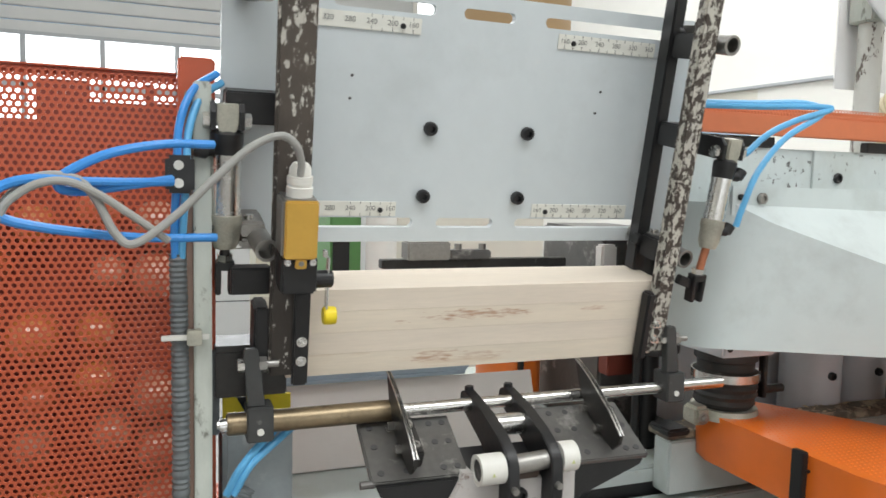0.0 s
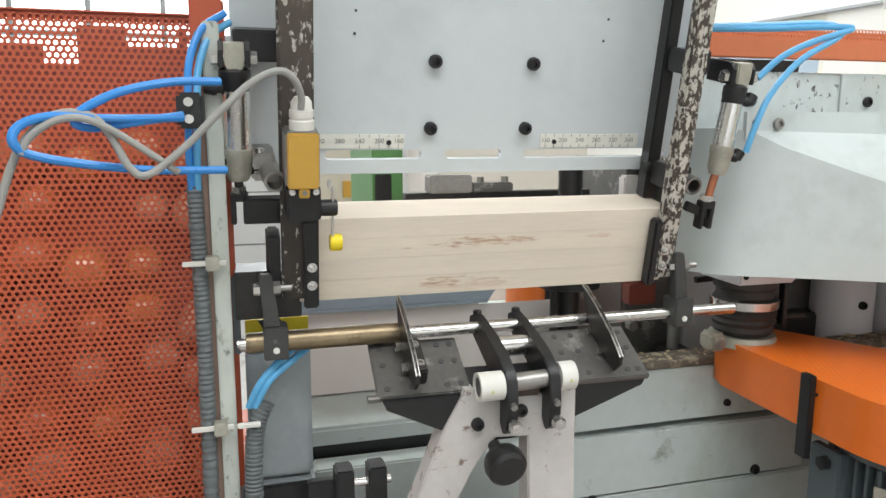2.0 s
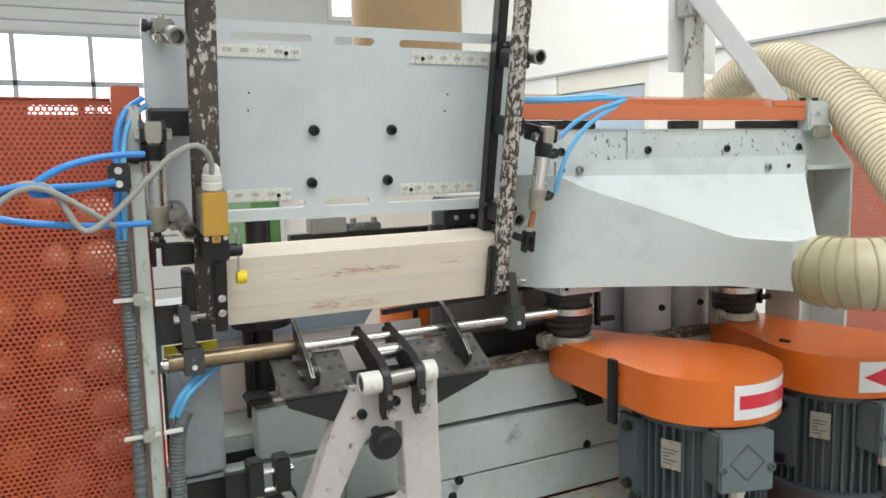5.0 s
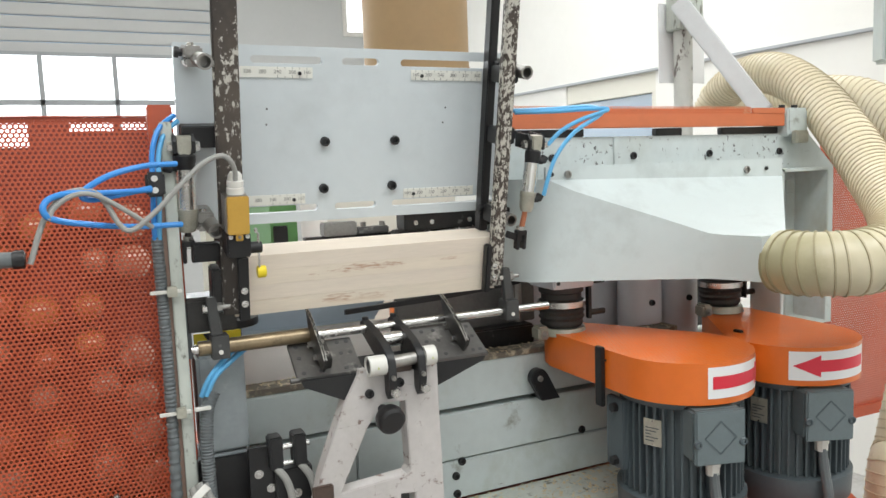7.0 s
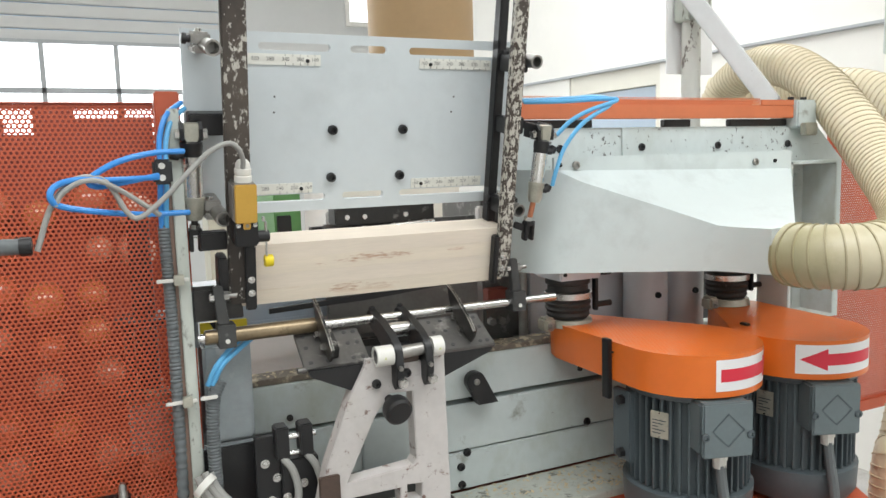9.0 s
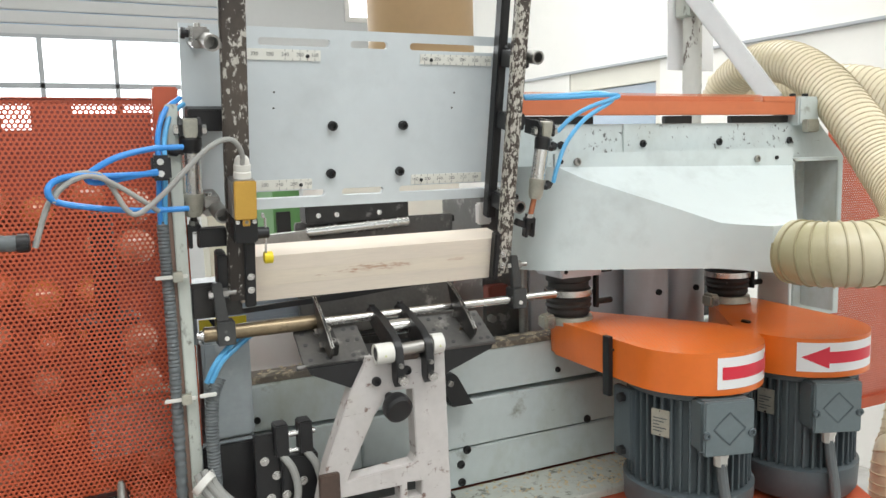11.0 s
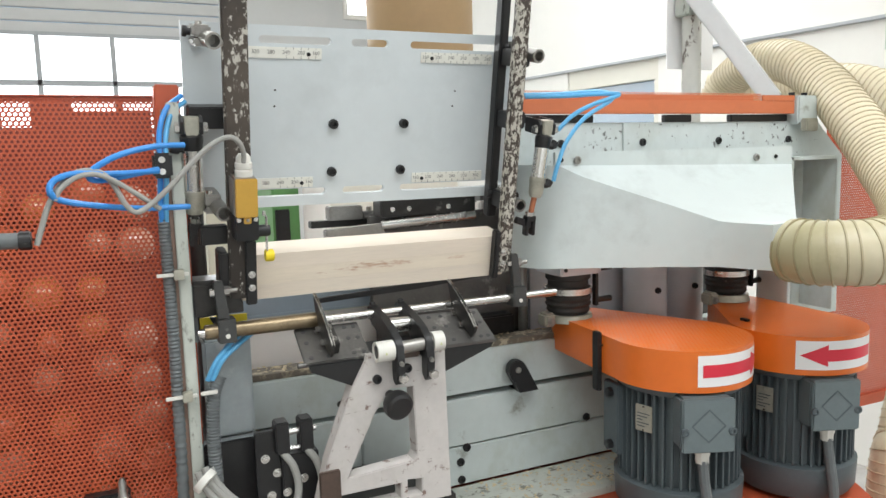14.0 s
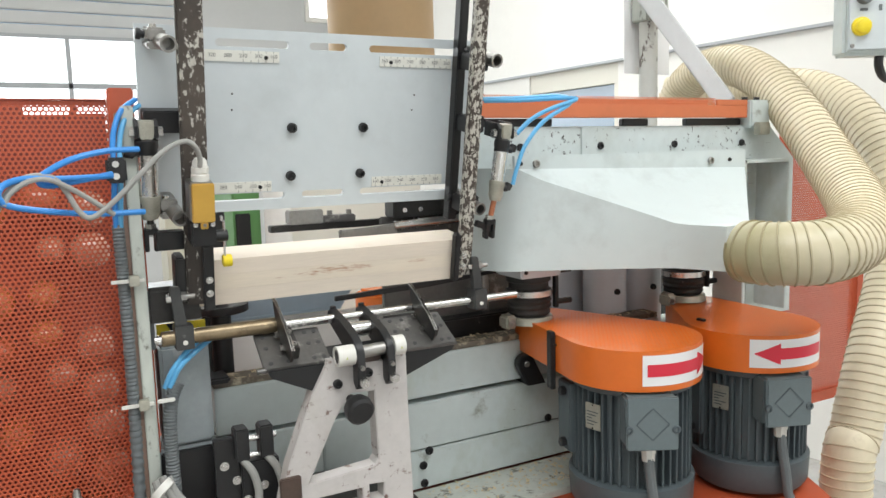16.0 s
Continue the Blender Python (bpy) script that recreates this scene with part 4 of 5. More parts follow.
def shaft_clamp(x, label):
    c = thing("shaft_clamp", label, "clamp", "shaft clamps")
    part("block", box(x - 0.0112, x + 0.0112, 0.655, 0.681, 1.1735, 1.2045, 0.0012), CLAMPM, c)
    part("arm", prism([(x - 0.0105, 1.205), (x + 0.0045, 1.205), (x - 0.0015, 1.252), (x - 0.003, 1.2545), (x - 0.012, 1.2545), (x - 0.0135, 1.252)], "y", 0.658, 0.668, 0.0008), CLAMPM, c)
    part("dowel", cyl((x, 0.655, 1.183), (x, 0.6535, 1.183), 0.003, seg=12), WHITEPL, c)
    part("nut", cyl((x - 0.0125, 0.664, 1.240), (x - 0.0185, 0.664, 1.240), 0.0062, seg=6, bevel=0.0005), STEEL, c)
    part("nut", cyl((x - 0.001, 0.664, 1.240), (x + 0.006, 0.664, 1.240), 0.0068, seg=6, bevel=0.0005), WORNSTEEL, c)
    part("bolt", cyl((x - 0.0185, 0.664, 1.240), (x + 0.016, 0.664, 1.240), 0.0032, seg=10), WORNSTEEL, c)


shaft_clamp(0.093, "black clamp arm on the brass sleeve")
shaft_clamp(0.5245, "black clamp arm on the bright shaft")

table = thing("tilting_table", "dark steel tilting table plate drilled with rows of holes", "table plate")
T = pose(0.318, 0.636, 1.162, 27, 0, -2)


def tbox(x0, x1, v0, v1, w0, w1, bevel=0.0012):
    return box(x0 - 0.318, x1 - 0.318, v0, v1, w0, w1, bevel, T)


part("plate_half", tbox(0.180, 0.268, -0.037, 0.036, -0.006, 0.0), TABLESTEEL, table)
part("plate_half", tbox(0.345, 0.452, -0.037, 0.036, -0.006, 0.0), TABLESTEEL, table)
part("cross_web", tbox(0.268, 0.345, -0.030, 0.000, -0.012, -0.006), BLACK, table)
part("apron", prism([(0.182, 1.143), (0.450, 1.143), (0.445, 1.134), (0.372, 1.108), (0.24, 1.108), (0.186, 1.134)], "y", 0.603, 0.610, 0.001), BLACK, table)
for x in (0.19, 0.213, 0.247, 0.26, 0.355, 0.372, 0.39, 0.432, 0.443):
    for v in (-0.027, 0.003, 0.026):
        # not drilled: a black disc paints the hole's shaded inside
        part("hole", cyl(T @ Vector((x - 0.318, v, -0.001)), T @ Vector((x - 0.318, v, 0.0006)), 0.0031, seg=12), HOLESHADE, table)
part("stop_pin", cyl((0.170, 0.612, 1.143), (0.182, 0.612, 1.143), 0.0035, seg=10), TABLESTEEL, table)


def fin(x, label):
    f = thing("support_fin", label, "fin", "support fins")
    out = [(0.676, 1.223), (0.667, 1.220), (0.648, 1.211), (0.628, 1.199), (0.608, 1.185), (0.591, 1.169), (0.593, 1.160), (0.604, 1.151), (0.625, 1.161), (0.652, 1.175), (0.668, 1.198)]
    part("blade", prism(out, "x", x, x + 0.0035, 0.0006), DARK, f)
    edge = out[:6]
    part("bright_edge", prism(edge + [(u + 0.0012, v - 0.0014) for u, v in edge[::-1]], "x", x - 0.0003, x + 0.0038), STEEL, f, "bright steel edge of the blade")
    part("foot", box(x + 0.0040, x + 0.0165, -0.022, 0.024, -0.008, 0.014, 0.0015, pose(0, 0.636, 1.164, 27)), DARK, f)
    M = pose(0, 0.636, 1.164, 27)
    for y in (-0.013, 0.012):
        part("screw", turned(M @ Vector((x + 0.010, y, 0.0138)), M @ Vector((x + 0.010, y, 0.0165)), [(0, 0.0045), (1, 0.0042), (1, 0.0024), (0.3, 0.0022)], 14), WORNSTEEL, f)
        part("side_screw", cyl((x, 0.640 + y, 1.172 + 0.5 * y), (x - 0.006, 0.640 + y, 1.172 + 0.5 * y), 0.0045, seg=6), STEEL, f)


fin(0.2105, "curved steel fin bolted on the drilled table")
fin(0.4125, "curved steel fin bolted on the drilled table")

stand = thing("tilt_stand", "chipped pale A-frame stand carrying the tilting table", "stand")
part("casting", pierced([(0.2591, 1.1478), (0.268, 1.1478), (0.2695, 1.1416), (0.351, 1.1365), (0.353, 1.140), (0.3702, 1.140), (0.371, 1.0748), (0.3740, 0.9302), (0.1780, 0.9302), (0.1990, 1.0142), (0.236, 1.1064)],
                        [[(0.2893, 1.0985), (0.3212, 1.0965), (0.3237, 1.0005), (0.3186, 0.9935), (0.2252, 0.9870), (0.2662, 1.0684)], [(0.3091, 0.9671), (0.3304, 0.9648), (0.3296, 0.9436), (0.3088, 0.9446)], [(0.214, 0.9650), (0.299, 0.9645), (0.299, 0.9420), (0.206, 0.9420)]], 0.598, 0.622, 0.0014), CASTPINK, stand)
part("side_block", box(0.186, 0.2135, 0.590, 0.5978, 0.952, 1.004, 0.0015), RUST, stand, "brown oiled block")
part("base_block", box(0.17, 0.385, 0.605, 0.76, 0.857, 0.9295, 0.003), DARK, stand)
for x, z in ((0.2702, 1.1148), (0.3133, 1.1238)):
    part("bolt", bolt(x, 0.598, z, 0.0062, 0.006), BLACK, stand)
part("pivot_bar", cyl((0.288, 0.592, 1.153), (0.351, 0.592, 1.156), 0.0085, seg=20), WORNSTEEL, stand)
part("boss", box(0.306, 0.332, 0.5945, 0.6215, 1.1375, 1.149, 0.002), RUST, stand)
for x, x1, z in ((0.268, 0.2915, 1.1525), (0.363, 0.3472, 1.156)):
    cap = part("cap", pipe((x1, 0.592, z), (x, 0.592, z), 0.0135, 0.0098, 28), WHITEPL, stand, "white ring with a small yellow warning mark")
    part("warning_mark", prism([(x1 * 0.45 + x * 0.55 - 0.0018, z - 0.0022), (x1 * 0.45 + x * 0.55 + 0.0018, z - 0.0022), (x1 * 0.45 + x * 0.55, z + 0.0015)], "y", 0.5783, 0.5795), MARK, cap)
    # dark disc just inside the ring paints its bore as shaded
    part("bore_shade", cyl((x * 0.93 + x1 * 0.07, 0.592, z), (x * 0.7 + x1 * 0.3, 0.592, z), 0.0096, seg=24), DARK, cap, "dark disc standing in for the shade inside the ring")
for x in (0.298, 0.3405):
    link = part("link", prism([(0.588, 1.168), (0.580, 1.158), (0.578, 1.134), (0.580, 1.112), (0.590, 1.105), (0.598, 1.112), (0.602, 1.135), (0.640, 1.158), (0.688, 1.177), (0.695, 1.184), (0.693, 1.193), (0.682, 1.197), (0.640, 1.188), (0.606, 1.177)], "x", x - 0.0054, x + 0.0054, 0.001), BLACK, stand)
    part("screw", cyl((x, 0.684, 1.193), (x, 0.684, 1.2005), 0.0045, seg=12, bevel=0.0006), BLACK, link)
    part("grub_screw", cyl((x, 0.582, 1.137), (x, 0.5735, 1.136), 0.0032, seg=12, bevel=0.0005), WORNSTEEL, link)
    part("end_screw", join(cyl((x + 0.001, 0.59, 1.121), (x + 0.001, 0.571, 1.117), 0.0042, seg=12), cyl((x + 0.001, 0.577, 1.1183), (x + 0.001, 0.569, 1.1165), 0.0065, seg=6, bevel=0.0008)), STEEL, link)
part("roller", cyl((0.3036, 0.640, 1.174), (0.335, 0.640, 1.174), 0.0105, seg=20), STEEL, stand)
knob = part("knob", turned((0.287, 0.598, 1.092), (0.2885, 0.560, 1.0825), [(0, 0.006), (0.5, 0.007), (0.52, 0.0175), (0.7, 0.0195), (0.92, 0.0185), (1, 0.015)], 28), BLACK, stand, "round black clamping knob")

# ---- rear beam, orange rail, hood ----
beam = thing("rear_beam", "chipped pale grey machine beam with socket screws", "beam")
part("beam", box(0.56, 1.24, 0.735, 0.90, 1.36, 1.452, 0.003), WORN, beam)
part("raised_block", box(0.778, 0.845, 0.7325, 0.7349, 1.400, 1.4515, 0.001), WORN, beam)
for x in (0.652, 0.819, 0.996, 1.175):
    part("socket_screw", bolt(x, 0.7325 if 0.778 < x < 0.845 else 0.735, 1.418, 0.0066, 0.004), BLACK, beam)
part("end_bracket", prism([(1.235, 1.452), (1.26, 1.452), (1.335, 1.385), (1.335, 1.06), (1.20, 1.06), (1.20, 1.36), (1.235, 1.36)], "y", 0.738, 0.75, 0.001), MACHINE, beam)
part("bracket_side", box(1.10, 1.108, 0.662, 0.7348, 1.09, 1.384, 0.001), MACHINE, beam)
part("bracket_floor", box(1.10, 1.225, 0.662, 0.7348, 1.378, 1.3845, 0.001), MACHINE, beam)
part("bracket_wall", box(1.219, 1.225, 0.662, 0.7348, 1.09, 1.378, 0.001), MACHINE, beam)
for x, z in ((1.245, 1.34), (1.29, 1.34), (1.245, 1.11), (1.29, 1.11)):
    part("bolt", bolt(x, 0.738, z, 0.006, 0.004), DARK, beam)
rail = thing("orange_rail", "terracotta painted perforated rail along the beam top", "rail")
part("front", box(0.52, 1.176, 0.722, 0.730, 1.466, 1.4895, 0.001), TERRA, rail)
part("top", box(0.52, 1.176, 0.7302, 0.80, 1.486, 1.4895, 0.001), TERRA, rail)
me = perforated(0.522, 1.09, 1.4915, 1.5015, 0.0050, 0.0018, 0.001)
me.materials.append(TERRA)
ob = new("perforated_lip", me)
ob.parent = rail
ob.matrix_local = Matrix.Translation((0, 0.724, 0))
# added plate that blocks the bright wall so the lip's holes stay dark
part("lip_backing", box(0.52, 1.09, 0.742, 0.745, 1.4897, 1.5005, 0.0005), TERRA, rail)
part("plain_lip", box(1.0925, 1.176, 0.722, 0.726, 1.4897, 1.5, 0.0005), TERRA, rail)
part("end_block", box(1.178, 1.232, 0.715, 0.78, 1.446, 1.5, 0.003), MACHINE, rail, "pale grey end block")
for x in (1.188, 1.222):
    part("screw", cyl((x, 0.74, 1.5), (x, 0.74, 1.507), 0.006, seg=14), BLACK, rail)
part("clip", box(1.184, 1.216, 0.70, 0.7148, 1.432, 1.456, 0.002), PLATE, rail)
# black segments put the gap's shade in where it reads dark
shade = thing("gap_shade", "black strips standing in for shade in the gap under the rail", "strip")
for x0, x1 in ((0.56, 0.72), (0.875, 0.935), (1.03, 1.176)):
    part("strip", box(x0, x1, 0.738, 0.75, 1.4525, 1.4655, 0.001), BLACK, shade)

hood = thing("extraction_hood", "pale grey sheet metal dust hood over the spindles", "hood")
ZB = 1.222
plan = [(0.560, 0.745, 1.386), (0.566, 0.715, 1.386), (0.580, 0.690, 1.386), (0.604, 0.672, 1.384), (0.640, 0.655, 1.365), (0.690, 0.628, 1.345), (0.755, 0.590, 1.319), (0.815, 0.550, 1.293), (0.826, 0.528, 1.291), (0.848, 0.478, 1.290), (0.905, 0.485, 1.291), (1.095, 0.657, 1.372), (1.095, 0.745, 1.372)]
bm = bmesh.new()
lo = [bm.verts.new((x, y, ZB)) for x, y, z in plan]
hi = [bm.verts.new((x, y, z)) for x, y, z in plan]
for i in range(len(plan) - 1):
    bm.faces.new((lo[i], lo[i + 1], hi[i + 1], hi[i]))
fl = [bm.verts.new(p) for p in ((0.604, 0.6725, 1.3745), (1.095, 0.6575, 1.3725))]
bm.faces.new((hi[3], hi[4], hi[5], hi[6], hi[7], hi[11]))
bm.faces.new((hi[7], hi[8], hi[9], hi[10], hi[11]))
bm.faces.new((hi[0], hi[1], hi[2], hi[3], hi[11], hi[12]))
bm.faces.new(lo)
bmesh.ops.delete(bm, geom=[v for v in bm.verts if not v.link_faces], context="VERTS")
bmesh.ops.triangulate(bm, faces=[f for f in bm.faces if len(f.verts) > 4])
part("shell", bm, HOOD, hood)
part("flange", prism([(0.600, 0.6721), (1.0955, 0.6570), (1.0955, 0.663), (0.600, 0.678)], "z", 1.3725, 1.404), HOOD, hood)
for x, y, z in ((0.639, 0.6705, 1.391), (1.009, 0.659, 1.386)):
    part("bolt", bolt(x, y, z, 0.0065, 0.004), WORNSTEEL, hood)
for x, y, z in ((0.61, 0.6714, 1.392), (1.055, 0.6578, 1.387)):
    part("bolt", bolt(x, y, z, 0.0035, 0.003), BLACK, hood)


def duct(points, r, label, pitch=0.0135):
    """A wire-wound duct hose: cream wall bulging between a dark spiral wire."""
    d = thing("duct_hose", label, "duct hose", "duct hoses")
    part("wall", sweep(points, r, 28, 40, lambda s: r), HOSE, d)
    C = smooth_path(points, 60)
    coil, run, side = [], 0.0, None
    for i in range(1, len(C)):
        step = C[i] - C[i - 1]
        tan = step.normalized()
        if side is None:
            side = tan.cross(Vector((0.31, 0.2, 0.93))).normalized()
        side = (side - tan * side.dot(tan)).normalized()
        up = tan.cross(side)
        for k in range(max(1, int(step.length / pitch * 22))):
            n = max(1, int(step.length / pitch * 22))
            a = 2 * math.pi * (run + step.length * k / n) / pitch
            coil.append((C[i - 1] + step * k / n, side, up, a))
        run += step.length
    bm = bmesh.new()
    last = None
    for c, u, v, a in coil:
        out = math.cos(a) * u + math.sin(a) * v
        ax = u.cross(v)
        ring = [bm.verts.new(c + out * (r * 1.01 + p) + ax * q) for p, q in ((-0.0016, -0.0016), (0.0016, -0.0011), (0.0016, 0.0011), (-0.0016, 0.0016))]
        if last:
            for k in range(4):
                bm.faces.new((last[k], last[(k + 1) % 4], ring[(k + 1) % 4], ring[k]))
        last = ring
    part("wire", bm, HOSERIB, d)
    return d


duct([(0.837, 0.435, 1.259), (0.839, 0.405, 1.258), (0.856, 0.374, 1.259), (0.898, 0.352, 1.261), (0.997, 0.371, 1.272), (1.097, 0.438, 1.309), (1.194, 0.555, 1.374), (1.246, 0.653, 1.454), (1.290, 0.754, 1.529), (1.323, 0.869, 1.586), (1.358, 0.989, 1.596), (1.384, 1.085, 1.570), (1.385, 1.134, 1.518)], 0.044, "cream wire-wound dust hose curving from the hood")
duct([(1.598, 1.372, 1.578), (1.695, 1.208, 1.572), (1.660, 0.998, 1.559), (1.654, 0.883, 1.528), (1.624, 0.775, 1.454), (1.586, 0.688, 1.339), (1.552, 0.642, 1.208), (1.491, 0.624, 1.095), (1.400, 0.597, 0.969), (1.345, 0.586, 0.841), (1.304, 0.577, 0.712), (1.304, 0.577, 0.000)], 0.047, "cream dust hose dropping to the floor", 0.017)

gpost = thing("gantry_post", "chipped pale steel post with a diagonal brace", "post")
part("tube", cyl((1.178, 1.0, 0.90), (1.178, 1.0, 1.70), 0.0205, seg=24), POSTPAINT, gpost)
part("head", box(1.150, 1.215, 0.975, 1.025, 1.695, 2.3, 0.003), STRIP, gpost)
bp, bq = Vector((1.144, 0.975, 1.750)), Vector((1.242, 0.830, 1.500))
part("brace", box(-0.019, 0.019, -0.019, 0.019, 0, (bq - bp).length, 0.003, Matrix.Translation(bp) @ (bq - bp).to_track_quat("Z", "Y").to_matrix().to_4x4()), BRACEPAINT, gpost)
part("sheet", box(1.135, 1.270, 1.03, 1.034, 1.585, 1.76, 0.0005), SIGNWHITE, gpost, "white paper sheet hung on the post")
rfence = thing("guard_fence", "red perforated guard fence behind the dust hose", "fence")
me = perforated(1.665, 1.945, 0.73, 1.52, 0.0072, 0.0021, 0.0015)
me.materials.append(RED)
ob = new("sheet", me)
ob.parent = rfence
ob.matrix_local = Matrix.Translation((0, 1.0, 0))
part("bottom_rail", box(1.645, 1.98, 0.99, 1.015, 0.70, 0.73, 0.001), RED, rfence)
part("leg", box(1.95, 1.98, 0.99, 1.015, 0.0, 1.52, 0.002), RED, rfence)
part("leg", box(1.64, 1.66, 0.99, 1.015, 0.0, 1.52, 0.002), RED, rfence)
cbox = thing("control_box", "grey control panel box with a yellow push button", "control panel")
part("case", box(0.022, 0.22, -0.02, 0.025, 0.024, 0.24, 0.006), MACHINE, cbox)
part("face", box(0.029, 0.215, -0.024, -0.0205, 0.034, 0.235, 0.001), PANEL, cbox)
part("button", turned((0.05, -0.024, 0.075), (0.05, -0.040, 0.075), [(0, 0.017), (0.4, 0.017), (0.45, 0.014), (0.9, 0.013), (1, 0.010)], 20), BRIGHTYELLOW, cbox, "round yellow push button")
part("button", turned((0.055, -0.024, 0.130), (0.055, -0.036, 0.130), [(0, 0.016), (1, 0.014)], 20), CONDUIT, cbox)
part("screw", bolt(0.036, -0.024, 0.041, 0.004, 0.002), WORNSTEEL, cbox)
part("label_bars", join(box(0.048, 0.062, -0.0246, -0.0241, 0.103, 0.108, 0), box(0.082, 0.088, -0.0246, -0.0241, 0.103, 0.114, 0)), CONDUIT, cbox)
part("cable", sweep([(0.10, 0.0, 0.03), (0.10, 0.0, 0.005), (0.125, 0.02, -0.015), (0.18, 0.05, -0.015), (0.25, 0.1, 0.01)], 0.008), BLACK, cbox)
part("hanger", box(0.09, 0.13, 0.03, 0.07, 0.24, 1.80, 0.003), STRIP, cbox)
cbox.matrix_world = pose(1.262, 0.62, 1.546, 0, 0, -28)

# ---- spindles and motors ----


def spindle(x, y):
    s = thing("spindle", "ribbed dark spindle housing under the hood", "spindle", "spindles")
    part("collar", box(x - 0.041, x + 0.041, y - 0.041, y + 0.041, 1.2, 1.221, 0.003), PALEPAINT, s)
    part("collar_screw", bolt(x - 0.032, y - 0.041, 1.211, 0.0035, 0.002), BLACK, s)
    part("bellows", turned((x, y, 1.1995), (x, y, 1.130), [(a, c * 1.28) for a, c in ((0, 0.030), (0.12, 0.030), (0.16, 0.027), (0.3, 0.027), (0.34, 0.031), (0.5, 0.031), (0.54, 0.029), (0.6, 0.031), (0.68, 0.029), (0.74, 0.031), (0.82, 0.028), (0.9, 0.029), (1, 0.025))], 32), RUBBER, s)
    part("ring", turned((x, y, 1.176), (x, y, 1.166), [(0, 0.0415), (1, 0.0415)], 28), STEEL, s)
    part("flange", turned((x, y, 1.130), (x, y, 1.118), [(0, 0.040), (1, 0.043)], 28), PLATE, s)
    part("ear", box(x - 0.058, x - 0.036, y - 0.020, y + 0.008, 1.113, 1.136, 0.004), PLATE, s)
    part("ear_screw", bolt(x - 0.047, y - 0.020, 1.122, 0.0055, 0.004, True), WORNSTEEL, s)
    part("bracket", box(x + 0.043, x + 0.050, y - 0.02, y - 0.01, 1.14, 1.212, 0.001), BLACK, s)
    for z in (1.15, 1.205):
        part("pin", cyl((x + 0.048, y - 0.015, z), (x + 0.078, y - 0.015, z), 0.0055, seg=12), DARK, s)


spindle(0.676, 0.752)
spindle(1.030, 0.742)
for x, w in ((0.925, 0.043), (1.020, 0.041)):
    pillar = thing("pillar", "pale chipped round pillar under the hood", "pillar", "pillars")
    part("column", cyl((x, 0.85, 1.03), (x, 0.85, 1.221), w, seg=24), PALEPAINT, pillar)
    part("bolt", bolt(x - 0.005, 0.85 - w + 0.001, 1.135, 0.006, 0.006), BLACK, pillar)
backplate = thing("rear_plate", "pale grey plate behind the pillars", "plate")
part("plate", box(0.69, 1.18, 0.90, 0.91, 1.05, 1.221, 0.001), PALEPAINT, backplate)
# solid dark box, proud of the plate, in place of a shaded recess
part("recess_shade_box", box(1.075, 1.16, 0.86, 0.8998, 1.06, 1.221, 0.001), CONDUIT, backplate)
part("hazard_plate", box(1.165, 1.182, 0.85, 0.86, 1.10, 1.20, 0.001), BRIGHTYELLOW, backplate)


